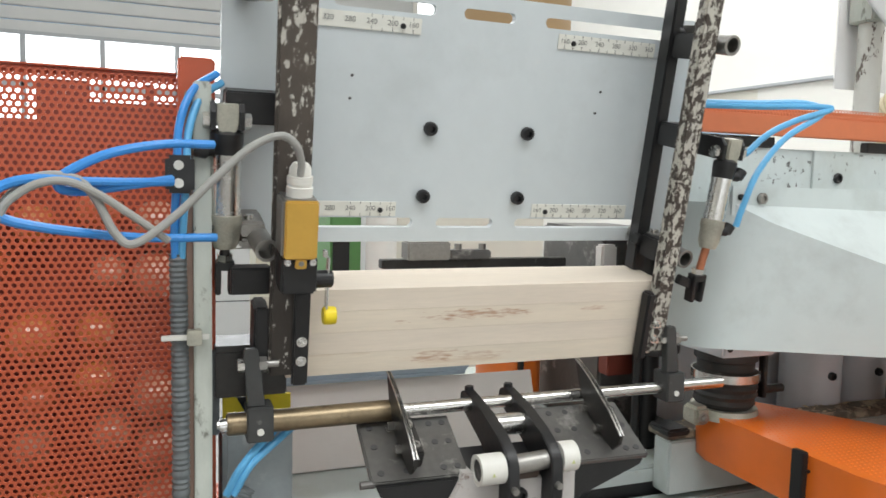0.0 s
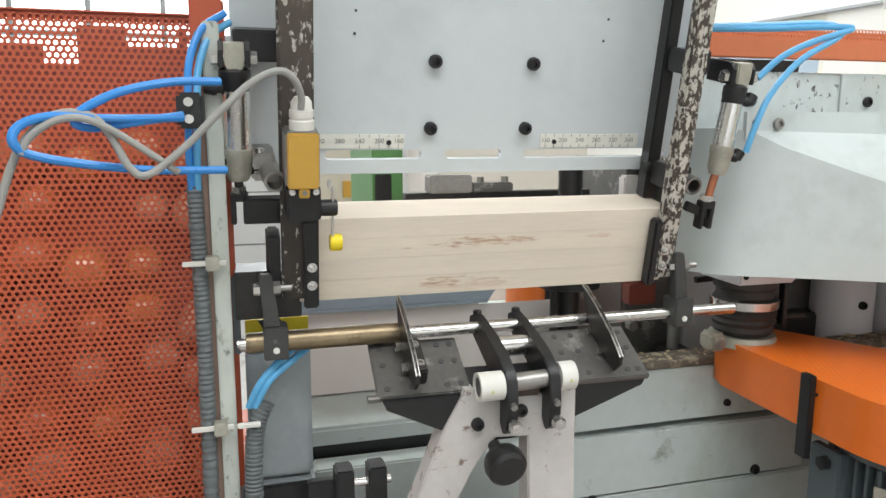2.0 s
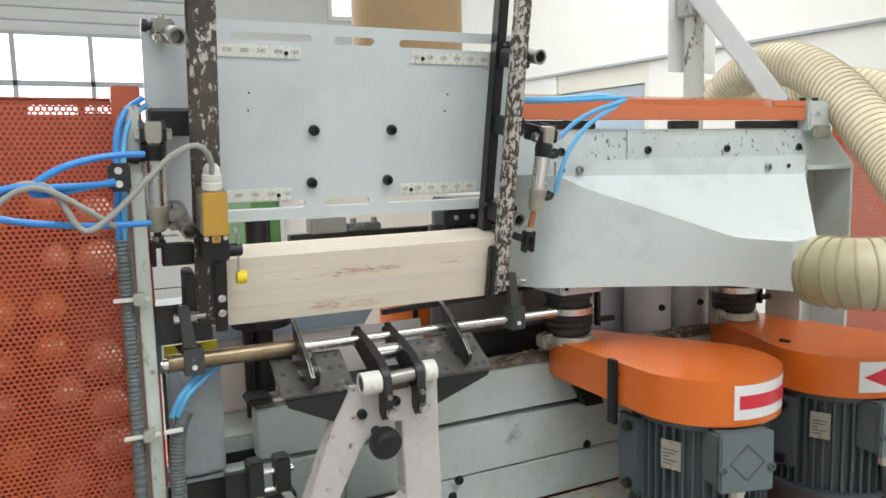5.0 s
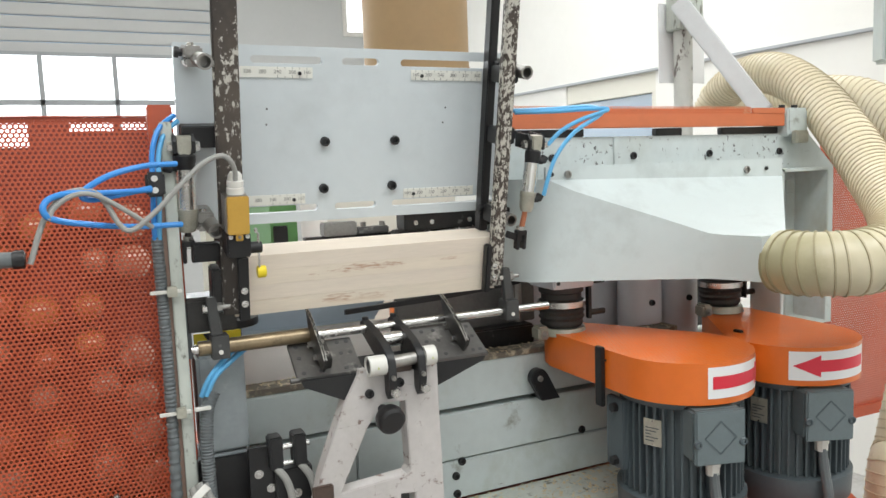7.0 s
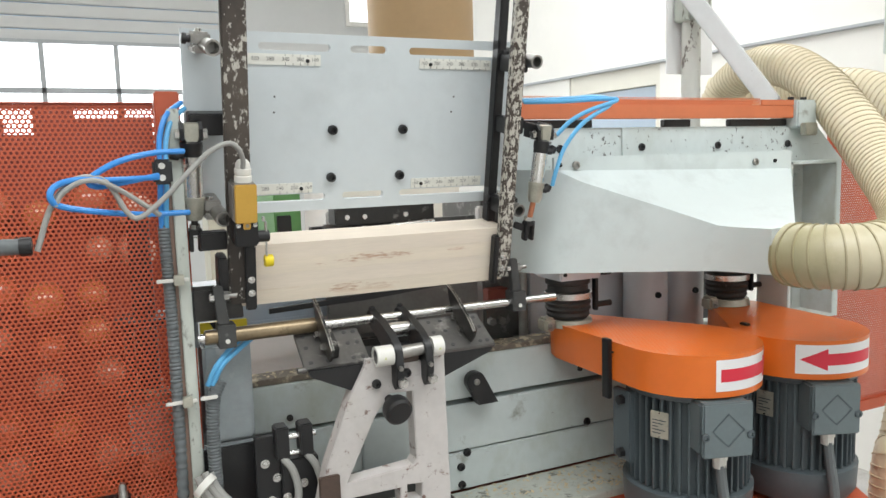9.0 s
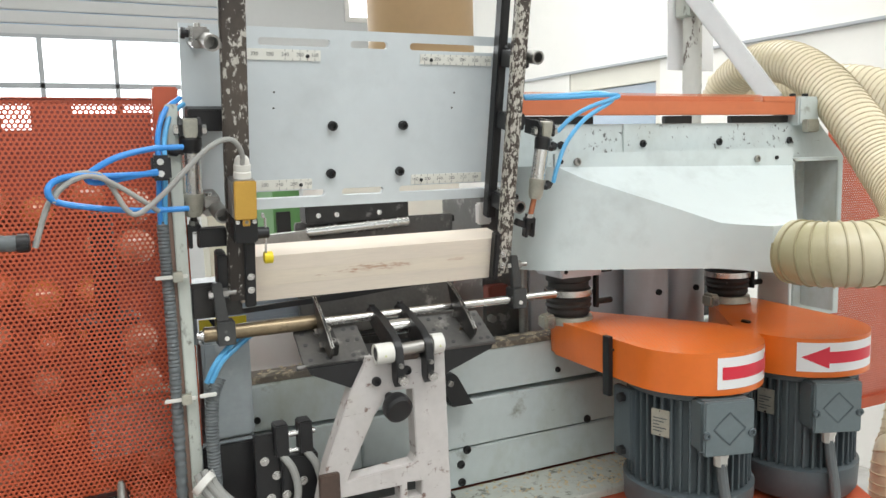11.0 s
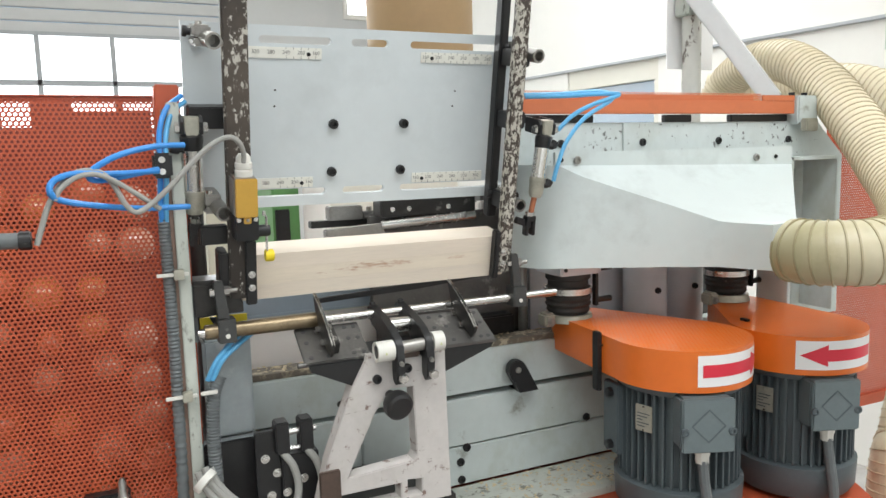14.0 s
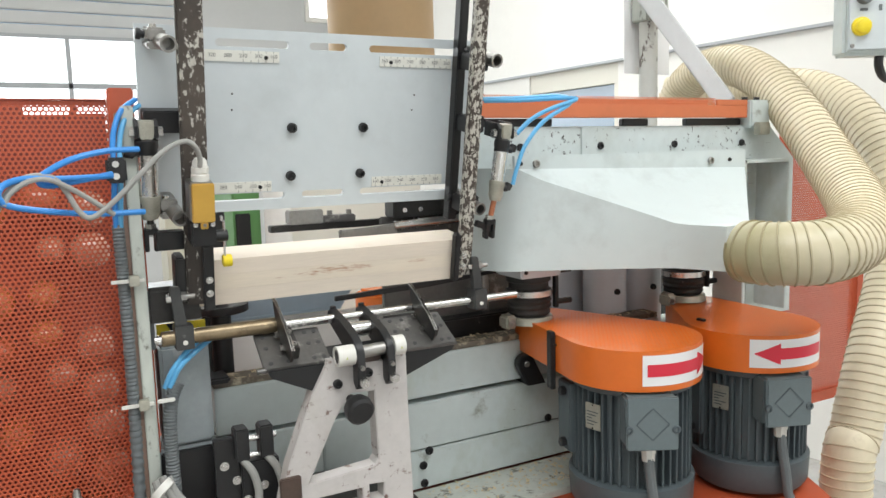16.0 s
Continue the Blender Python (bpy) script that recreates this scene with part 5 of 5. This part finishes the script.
def motor(label, cx, cy, tip, sign_angle, box_angle, plate_angle, arrow, group="spindle motors"):
    """A finned motor under an orange belt cover. tip: the cover's far end, from the motor's axis."""
    mt = thing("spindle_motor", label, "motor", group, m=Matrix.Translation((cx, cy, 0)))
    tx, ty = tip
    L = math.hypot(tx, ty)
    a0 = math.atan2(ty, tx)
    R, r = 0.106, 0.05
    k = math.acos((R - r) / L)
    outline = [(R * math.cos(a0 + k + (2 * math.pi - 2 * k) * i / 40), R * math.sin(a0 + k + (2 * math.pi - 2 * k) * i / 40)) for i in range(41)]
    outline += [(tx + r * math.cos(a0 - k + 2 * k * i / 10), ty + r * math.sin(a0 - k + 2 * k * i / 10)) for i in range(11)]
    cover = part("belt_cover", prism(outline, "z", 1.064, 1.124, 0.003), ORANGE, mt, "orange belt cover with an embossed top")
    dots = []
    for i in range(-34, 35):
        for j in range(-34, 35):
            x, y = i * 0.0068 + (j % 2) * 0.0034, j * 0.0068
            along = min(1.0, max(0.0, (x * tx + y * ty) / (L * L)))
            if math.hypot(x - tx * along, y - ty * along) < R + (r - R) * along - 0.008 and math.hypot(x - tx, y - ty) > 0.045:
                dots.append((x, y))
    verts, faces = [], []
    for x, y in dots:
        n = len(verts)
        verts += [(x - 0.0027, y, 1.1241), (x, y - 0.0014, 1.1241), (x + 0.0027, y, 1.1241), (x, y + 0.0014, 1.1241), (x, y, 1.1247)]
        faces += [(n, n + 1, n + 4), (n + 1, n + 2, n + 4), (n + 2, n + 3, n + 4), (n + 3, n, n + 4)]
    dm = bpy.data.meshes.new("embossing")
    dm.from_pydata(verts, [], faces)
    dm.materials.append(ORANGE)
    e = new("embossing", dm)
    e.parent = cover
    e["kind"] = "stuff"

    def wrap(owner, u0, u1, z0, z1, off, material, name, pts=None):
        """A sticker bent round the cover's end; u runs along the rim, in metres from sign_angle."""
        bm = bmesh.new()
        n = 14
        lo, hi = [], []
        for i in range(n + 1):
            u = u0 + (u1 - u0) * i / n
            b, t = (z0, z1) if pts is None else pts(i / n)
            an = radians(sign_angle) + u / R
            lo.append(bm.verts.new(((R + off) * math.cos(an), (R + off) * math.sin(an), b)))
            hi.append(bm.verts.new(((R + off) * math.cos(an), (R + off) * math.sin(an), t)))
        for i in range(n):
            bm.faces.new((lo[i], lo[i + 1], hi[i + 1], hi[i]))
        return part(name, bm, material, owner)

    sign = wrap(mt, -0.072, 0.072, 1.073, 1.118, 0.0006, SIGNWHITE, "arrow_sign")
    sign["label"] = "white sticker with a red rotation arrow"
    hd = (lambda k: (1.0955 - 0.017 * (1 - k), 1.0955 + 0.017 * (1 - k))) if arrow > 0 else (lambda k: (1.0955 - 0.017 * k, 1.0955 + 0.017 * k))
    if arrow > 0:
        wrap(sign, -0.065, 0.026, 1.0865, 1.1045, 0.0011, SIGNRED, "arrow_shaft")
        wrap(sign, 0.026, 0.066, 0, 0, 0.0011, SIGNRED, "arrow_head", hd)
    else:
        wrap(sign, -0.026, 0.066, 1.0865, 1.1045, 0.0011, SIGNRED, "arrow_shaft")
        wrap(sign, -0.066, -0.026, 0, 0, 0.0011, SIGNRED, "arrow_head", hd)
    # motor body
    part("body", cyl((0, 0, 0.90), (0, 0, 1.062), 0.080, seg=40), MOTOR, mt)
    part("top_flange", turned((0, 0, 1.052), (0, 0, 1.063), [(0, 0.092), (0.7, 0.094), (1, 0.088)], 40), MOTOR, mt)
    part("fan_cowl", turned((0, 0, 0.858), (0, 0, 0.912), [(0, 0.088), (0.2, 0.095), (0.95, 0.097), (1, 0.090)], 40), MOTOR, mt)
    finm = None
    for i in range(44):
        an = 2 * math.pi * i / 44
        if finm is None:
            finm = mesh_of("fin", box(0.076, 0.0915, -0.0017, 0.0017, 0.913, 1.051, 0.0006), MOTOR)
        f = new("fin", finm)
        f.parent = mt
        f.matrix_local = pose(0, 0, 0, 0, 0, math.degrees(an))
    tb = part("terminal_box", box(0.076, 0.114, -0.037, 0.037, 0.984, 1.060, 0.004, pose(0, 0, 0, 0, 0, box_angle)), MOTORBOX, mt)
    M = pose(0, 0, 0, 0, 0, box_angle)
    part("lid", box(0.1142, 0.121, -0.037, 0.037, 0.983, 1.061, 0.003, M), MOTORBOX, tb)
    dia = []
    for q in range(4):
        dia.append(box(0.1212, 0.1218, -0.0165, 0.0165, -0.0009, 0.0009, 0, M @ Matrix.Translation((0, 0.0, 1.022)) @ pose(0, 0, 0, 45 + 90 * q) @ Matrix.Translation((0, 0, 0.0165))))
    part("diamond_mark", join(*dia), MOTOR, tb)
    for y in (-0.0335, 0.0335):
        part("lid_screw", turned(M @ Vector((0.120, y, 1.014)), M @ Vector((0.1232, y, 1.014)), [(0, 0.0062), (0.6, 0.0062), (1, 0.0052), (1, 0.003), (0.3, 0.0028)], 14), MOTOR, tb)
    part("gland", turned(M @ Vector((0.098, 0.0, 0.984)), M @ Vector((0.098, 0.0, 0.960)), [(0, 0.011), (0.5, 0.011), (0.52, 0.0095), (1, 0.0095)], 8), WHITEPL, tb)
    part("cable", sweep([M @ Vector(p) for p in ((0.100, 0.0, 0.964), (0.103, 0.002, 0.935), (0.107, 0.006, 0.90), (0.108, 0.010, 0.868), (0.108, 0.014, 0.861))], 0.0075), CONDUIT, tb)
    P = pose(0, 0, 0, 0, 0, plate_angle)
    plate = part("nameplate", box(0.0917, 0.0931, -0.014, 0.014, 0.994, 1.034, 0.0005, P), PLATE, mt, "worn pale nameplate")
    part("print_bars", join(*[box(0.0931, 0.0934, -0.011, w, 1.001 + 0.0048 * q, 1.0025 + 0.0048 * q, 0, P) for q, w in enumerate((0.002, 0.009, -0.002, 0.006, 0.01))]), MOTOR, plate)
    for z in (0.9965, 1.0315):
        part("rivet", cyl(P @ Vector((0.0930, 0.0, z)), P @ Vector((0.0940, 0.0, z)), 0.0015, seg=10), STEEL, plate)
    part("bracket", box(-0.004, 0.004, -0.008, 0.008, 1.035, 1.128, 0.001, Matrix.Translation((tx * 0.40 - 0.088, ty * 0.40 - 0.028, 0))), BLACK, mt)
    part("latch", box(0.0, 0.022, -0.010, -0.0075, 1.106, 1.109, 0.0005, Matrix.Translation((tx * 0.40 - 0.088, ty * 0.40 - 0.028, 0))), BLACK, mt)
    hinge = part("hinge_plate", box(-0.004, 0.008, -0.012, 0.03, 0.94, 1.05, 0.002, Matrix.Translation((-0.095, 0.025, 0))), MOTOR, mt)
    for z in (0.953, 1.036):
        part("hinge_bolt", cyl((-0.099, 0.03, z), (-0.108, 0.03, z), 0.008, seg=6, bevel=0.001), BLACK, hinge)
    return mt


motor_a = motor("dark grey finned motor under an orange cover by the boards", 0.755, 0.548, (-0.060, 0.198), -73, -106, -157, 1)
motor_b = motor("dark grey finned motor under an orange cover by the hose", 0.978, 0.546, (0.064, 0.190), -101, -111, -167, -1)

# ---- the sliding bed plate with its lever, clamping carriage and chuck post ----
slide = thing("bed_slide", "pale grey sliding bed plate with a brown ledge", "slide plate")
part("upper_plate", box(-0.52, 0.33, 0.0, 0.032, 1.012, 1.082, 0.002), MACHINE, slide)
part("ledge", box(-0.52, 0.33, 0.004, 0.045, 1.0825, 1.092, 0.001), LEDGEM, slide, "dusty oiled brown ledge")
part("end_pad", box(-0.532, -0.498, -0.012, 0.03, 1.0925, 1.102, 0.003), BLACK, slide)
for x in (-0.30, 0.02, 0.22):
    part("bolt", bolt(x, 0.0, 1.03, 0.005, 0.004), DARK, slide)
verts, faces, rng = [], [], random.Random(8)
for k in range(260):
    x, y, z, a, s = rng.uniform(-0.51, 0.32), rng.uniform(0.006, 0.043), 1.0922, rng.uniform(0, 6.28), rng.uniform(0.0015, 0.005)
    c, d, n = s * math.cos(a), s * math.sin(a), len(verts)
    verts += [(x - c, y - d, z), (x + d * 0.6, y - c * 0.6, z + rng.uniform(0, 0.002)), (x + c, y + d, z + rng.uniform(0.001, 0.003)), (x - d * 0.6, y + c * 0.6, z + 0.001)]
    faces.append((n, n + 1, n + 2, n + 3))
sm = bpy.data.meshes.new("shavings")
sm.from_pydata(verts, [], faces)
sm.materials.append(SAWDUST)
so = new("shavings", sm)
so.parent = slide
so["kind"] = "stuff"
lever = thing("bed_lever", "black rounded lever sliding in the bed slot", "lever")
part("arm", prism([(0.0165 * math.cos(radians(a)), 0.0165 * math.sin(radians(a))) for a in range(20, 201, 20)] + [(0.004, -0.040), (0.040, -0.040)], "y", -0.008, 0.008, 0.0015), BLACK, lever)
part("bolt", bolt(0, -0.008, 0.0, 0.0052, 0.003), WORNSTEEL, lever)
part("stem", box(0.006, 0.036, 0.008, 0.06, -0.041, -0.028, 0.001), BLACK, lever)

car = thing("clamping_carriage", "dark steel clamping carriage travelling behind the hopper", "carriage")
part("clamp_block", box(-0.05, 0.125, 0.0, 0.04, 0.0, 0.034, 0.002), DARK, car)
for x in (0.0, 0.072, -0.03):
    part("screw", bolt(x, 0, 0.012, 0.0045, 0.003), STEEL, car)
part("clamp_rod", cyl((-0.050, 0.005, -0.014), (0.125, 0.005, -0.006), 0.0095, seg=20, bevel=0.002), STEEL, car)
part("left_arm", box(-0.145, -0.045, 0.0, 0.02, -0.034, -0.008, 0.002, pose(0, 0, 0, 0, -3, 0)), WORNSTEEL, car)
part("lower_blade", prism([(-0.165, -0.122), (0.10, -0.110), (0.155, -0.1045), (0.185, -0.106), (0.155, -0.1115), (0.0, -0.124), (-0.165, -0.130)], "y", -0.012, -0.005, 0.0005), BLACK, car)
part("carriage_plate", box(-0.06, 0.22, 0.03, 0.045, -0.19, 0.0, 0.002), TABLESTEEL, car)
part("saddle", box(-0.05, 0.20, 0.0, 0.05, -0.25, -0.19, 0.003), DARK, car)
for x in (-0.02, 0.05, 0.12):
    part("screw", bolt(x, 0.03, -0.105, 0.004, 0.003), BLACK, car)

# black centre post with a round flange, passing behind the table early on
cpost = thing("chuck_post", "black upright chuck post with a round flange", "post")
part("post", cyl((0, 0, 1.04), (0, 0, 1.34), 0.016, seg=20), BLACK, cpost)
part("flange", turned((0, 0, 1.176), (0, 0, 1.190), [(0, 0.040), (0.1, 0.043), (0.9, 0.043), (1, 0.040)], 32), BLACK, cpost)
part("side_rod", cyl((-0.024, -0.012, 1.045), (-0.024, -0.012, 1.176), 0.006, seg=12), BLACK, cpost)
sheet = thing("cover_sheet", "pale flat cover sheet leaning behind the bed slide", "sheet")
part("sheet", box(0.13, 0.50, -0.0025, 0.0025, 0, 0.105, 0.001, pose(0, 0.905, 1.0415, -20)), PALEBOARD, sheet)

# ---- limit sensors at the bed's foot ----
sensor = thing("sensor_pair", "two black limit sensors on a black bracket", "sensor")
part("bracket", box(0.118, 0.150, 0.655, 0.665, 0.93, 1.048, 0.001), BLACK, sensor)
for x in (0.152, 0.184):
    s = part("sensor_body", box(x - 0.009, x + 0.009, 0.640, 0.665, 1.018, 1.062, 0.002), BLACK, sensor)
    part("cable", sweep([(x, 0.645, 1.02), (x + 0.012, 0.64, 1.0), (x + 0.016, 0.635, 0.97), (x + 0.004, 0.63, 0.94), (x - 0.02, 0.63, 0.90), (x - 0.03, 0.63, 0.86)], 0.0052), CABLE, s, "grey cable")
part("pin", cyl((0.145, 0.65, 1.045), (0.198, 0.65, 1.045), 0.004, seg=12), STEEL, sensor)
part("pin", cyl((0.15, 0.65, 1.022), (0.19, 0.65, 1.022), 0.0035, seg=12), STEEL, sensor)
part("valve_block", box(0.150, 0.200, 0.645, 0.67, 0.93, 1.015, 0.002), BLACK, sensor)
for x, z in ((0.130, 1.012), (0.145, 0.99), (0.155, 0.965), (0.136, 0.960), (0.178, 0.98)):
    part("screw", bolt(x, 0.645 if x > 0.15 else 0.655, z, 0.0045, 0.004, True), STEEL, sensor)
bundle = thing("cable_bundle", "bundle of grey cables tied at the fence post", "cables")
for k, (dx, dz) in enumerate(((0, 0), (0.008, 0.004), (0.015, 0.002), (0.010, -0.007))):
    part("cable", sweep([(0.045 + dx, 0.655, 1.012 + dz), (0.052 + dx, 0.648, 0.992 + dz), (0.072 + dx, 0.64, 0.968 + dz), (0.105 + dx, 0.635, 0.945 + dz), (0.15 + dx, 0.63, 0.915 + dz), (0.16 + dx, 0.63, 0.85)], 0.0052), CABLE, bundle)
part("tie", turned((0.049, 0.65, 1.004), (0.055, 0.646, 0.998), [(0, 0.0165), (1, 0.0165)], 18), WHITEPL, bundle, "pale cable tie")
hangar = thing("fence_latch", "dark latch plate with a steel pin on the fence", "latch")
part("plate", box(-0.09, -0.035, 0.70, 0.72, 0.95, 0.985, 0.002), BLACK, hangar)
part("pin", turned((-0.044, 0.70, 0.955), (-0.044, 0.70, 1.005), [(0, 0.008), (0.5, 0.008), (0.55, 0.006), (0.9, 0.005), (1, 0.003)], 14), WORNSTEEL, hangar)

# ---- things seen through the openings behind the hopper ----
gm = thing("green_cabinet", "green machine cabinet standing behind", "cabinet")
part("body", box(0.385, 0.46, 1.75, 2.1, 0.0, 1.42, 0.004), GREEN, gm)
part("door", box(0.39, 0.43, 1.742, 1.7498, 0.6, 1.27, 0.002), BLACK, gm)
wp = thing("pale_cabinet", "pale cabinet with a small yellow plate", "cabinet")
part("body", box(0.31, 0.563, 2.60, 2.80, 0.0, 1.40, 0.004), CREAMBOX, wp)
part("plate", box(0.4315, 0.493, 2.592, 2.5998, 1.133, 1.191, 0.001), YELLOW, wp)
wc = thing("white_column", "white round column behind the hopper", "column")
part("column", cyl((0.49, 1.68, 0.0), (0.49, 1.68, 1.5), 0.036, seg=28), WALLW, wc)
rc = thing("rear_clamp", "grey-brown steel clamp blocks on a rear bar", "clamp")
part("bar", box(0.285, 0.56, 0.955, 0.975, 1.285, 1.297, 0.001), DARK, rc)
part("block", box(0.315, 0.375, 0.94, 0.97, 1.2975, 1.322, 0.002), WORNSTEEL, rc)
part("block", box(0.377, 0.437, 0.945, 0.97, 1.2975, 1.310, 0.002), TABLESTEEL, rc)
for x in (0.392, 0.428):
    part("screw", cyl((x, 0.957, 1.310), (x, 0.957, 1.318), 0.005, seg=6), WORNSTEEL, rc)
pw = thing("partition", "pale partition panel far behind the hopper", "panel")
part("panel", box(0.55, 0.98, 1.80, 1.82, 0.0, 1.45, 0.002), WALLCREAM, pw)
dk = thing("dark_column", "dark machine column behind the hopper", "column")
part("column", box(0.60, 0.72, 0.92, 1.10, 0.3, 1.34, 0.004), TABLESTEEL, dk)
part("red_block", box(0.598, 0.640, 0.895, 0.9198, 1.135, 1.165, 0.002), SHADEDRED, dk, "small red block")
part("guide_rod", cyl((0.665, 0.885, 1.06), (0.665, 0.885, 1.21), 0.009, seg=16), WORNSTEEL, dk)
part("rod_foot", box(0.645, 0.69, 0.865, 0.905, 1.0412, 1.07, 0.003), DARK, dk)
for x in (0.612, 0.632, 0.705):
    part("nut", cyl((x, 0.905, 1.1), (x, 0.9195, 1.1), 0.008, seg=6, bevel=0.001), WORNSTEEL, dk)
part("roller_block", box(0.585, 0.61, 0.90, 0.9198, 1.28, 1.32, 0.003), PALEBOARD, dk)
ob3 = thing("orange_cover", "orange perforated belt cover behind the table", "cover")
part("cover", prism([(0.538 + 0.052 * math.cos(a), 1.09 + 0.052 * math.sin(a)) for a in [2 * math.pi * i / 28 for i in range(28)]], "z", 1.041, 1.146, 0.012), ORANGE, ob3)
part("bracket", box(0.528, 0.536, 1.028, 1.0365, 1.07, 1.155, 0.001), BLACK, ob3)

# wood shavings on the bed and ledge
rng = random.Random(4)
verts, faces = [], []
for k in range(260):
    x, y, z = 0.43 + 0.36 * rng.random() ** 0.6, rng.uniform(0.655, 0.762), 0.855
    n, a, s = len(verts), rng.uniform(0, 6.28), rng.uniform(0.002, 0.0055)
    c, d = s * math.cos(a), s * math.sin(a)
    verts += [(x - c, y - d, z), (x + d * 0.6, y - c * 0.6, z + rng.uniform(0, 0.002)), (x + c, y + d, z + rng.uniform(0.001, 0.004)), (x - d * 0.6, y + c * 0.6, z + 0.001)]
    faces.append((n, n + 1, n + 2, n + 3))
sm = bpy.data.meshes.new("wood_shavings")
sm.from_pydata(verts, [], faces)
sm.materials.append(SAWDUST)
tagged(new("wood_shavings", sm), "pale wood shavings scattered over the bed", "shavings", kind="stuff")

# ---- what moves ----


def turn_about(px, py, degrees, m):
    return pose(px, py, 0, 0, 0, degrees) @ pose(-px, -py, 0) @ m


def motions():
    # the carriage and its lever travel along the bed
    track = [(0, 1.13), (1.0, 1.06), (2.0, 0.973), (3.5, 0.83), (4.3, 0.765), (5.0, 0.70), (6.0, 0.66), (7.3, 0.604), (8.0, 0.551), (8.5, 0.519), (9.0, 0.490), (9.6, 0.462), (10.4, 0.441), (11.3, 0.447), (12.0, 0.471),
             (12.5, 0.494), (13.0, 0.517), (13.5, 0.542), (14.0, 0.568), (14.5, 0.595), (15.0, 0.623), (15.5, 0.645), (16.0, 0.662)]
    walk(slide, [(t, pose(x, 0.768, 0)) for t, x in track])
    walk(lever, [(t, pose(x, 0.748, 1.046)) for t, x in track])
    walk(car, [(t, pose(x - 0.142, 0.85, 1.306)) for t, x in track])
    walk(cpost, [(t, pose(x - 0.486, 0.868, 0)) for t, x in track])
    # the front motor swings, about a pivot fitted to the camera's view, as the copy roller follows the pattern
    home = Matrix.Translation((0.755, 0.548, 0))
    walk(motor_a, [(t, turn_about(0.83, 0.64, a, home)) for t, a in ((0, 0), (13.2, 0), (13.5, -1.2), (14.0, -6.5), (14.4, -11.5), (14.6, -12.2), (15.0, -11), (16.0, -11))])
    home = Matrix.Translation((0.984, 0.546, -0.008))
    walk(motor_b, [(t, turn_about(1.01, 0.735, a, home)) for t, a in ((0, 15), (4.4, 15), (5.2, 14), (6.2, 6), (7.2, 0), (16.0, 0))])
    # the lowest board is drawn into the machine and the stack settles by one board
    low = H @ Matrix.Translation((0, 0, -0.2215))
    away = low @ Matrix.Translation((0, 0.17, -0.01))
    gone = Matrix.Translation((0, 0.0, -0.24)) @ away
    walk(boards[0], [(0, low), (9.5, low), (10.1, away), (10.7, gone), (16, gone)])
    for k in (1, 2, 3):
        a = H @ Matrix.Translation((0, 0, -0.2215 + 0.0206 * k))
        b = H @ Matrix.Translation((0, 0, -0.2215 + 0.0206 * (k - 1)))
        walk(boards[k], [(0, a), (10.15, a), (10.4, b), (16, b)])


motions()
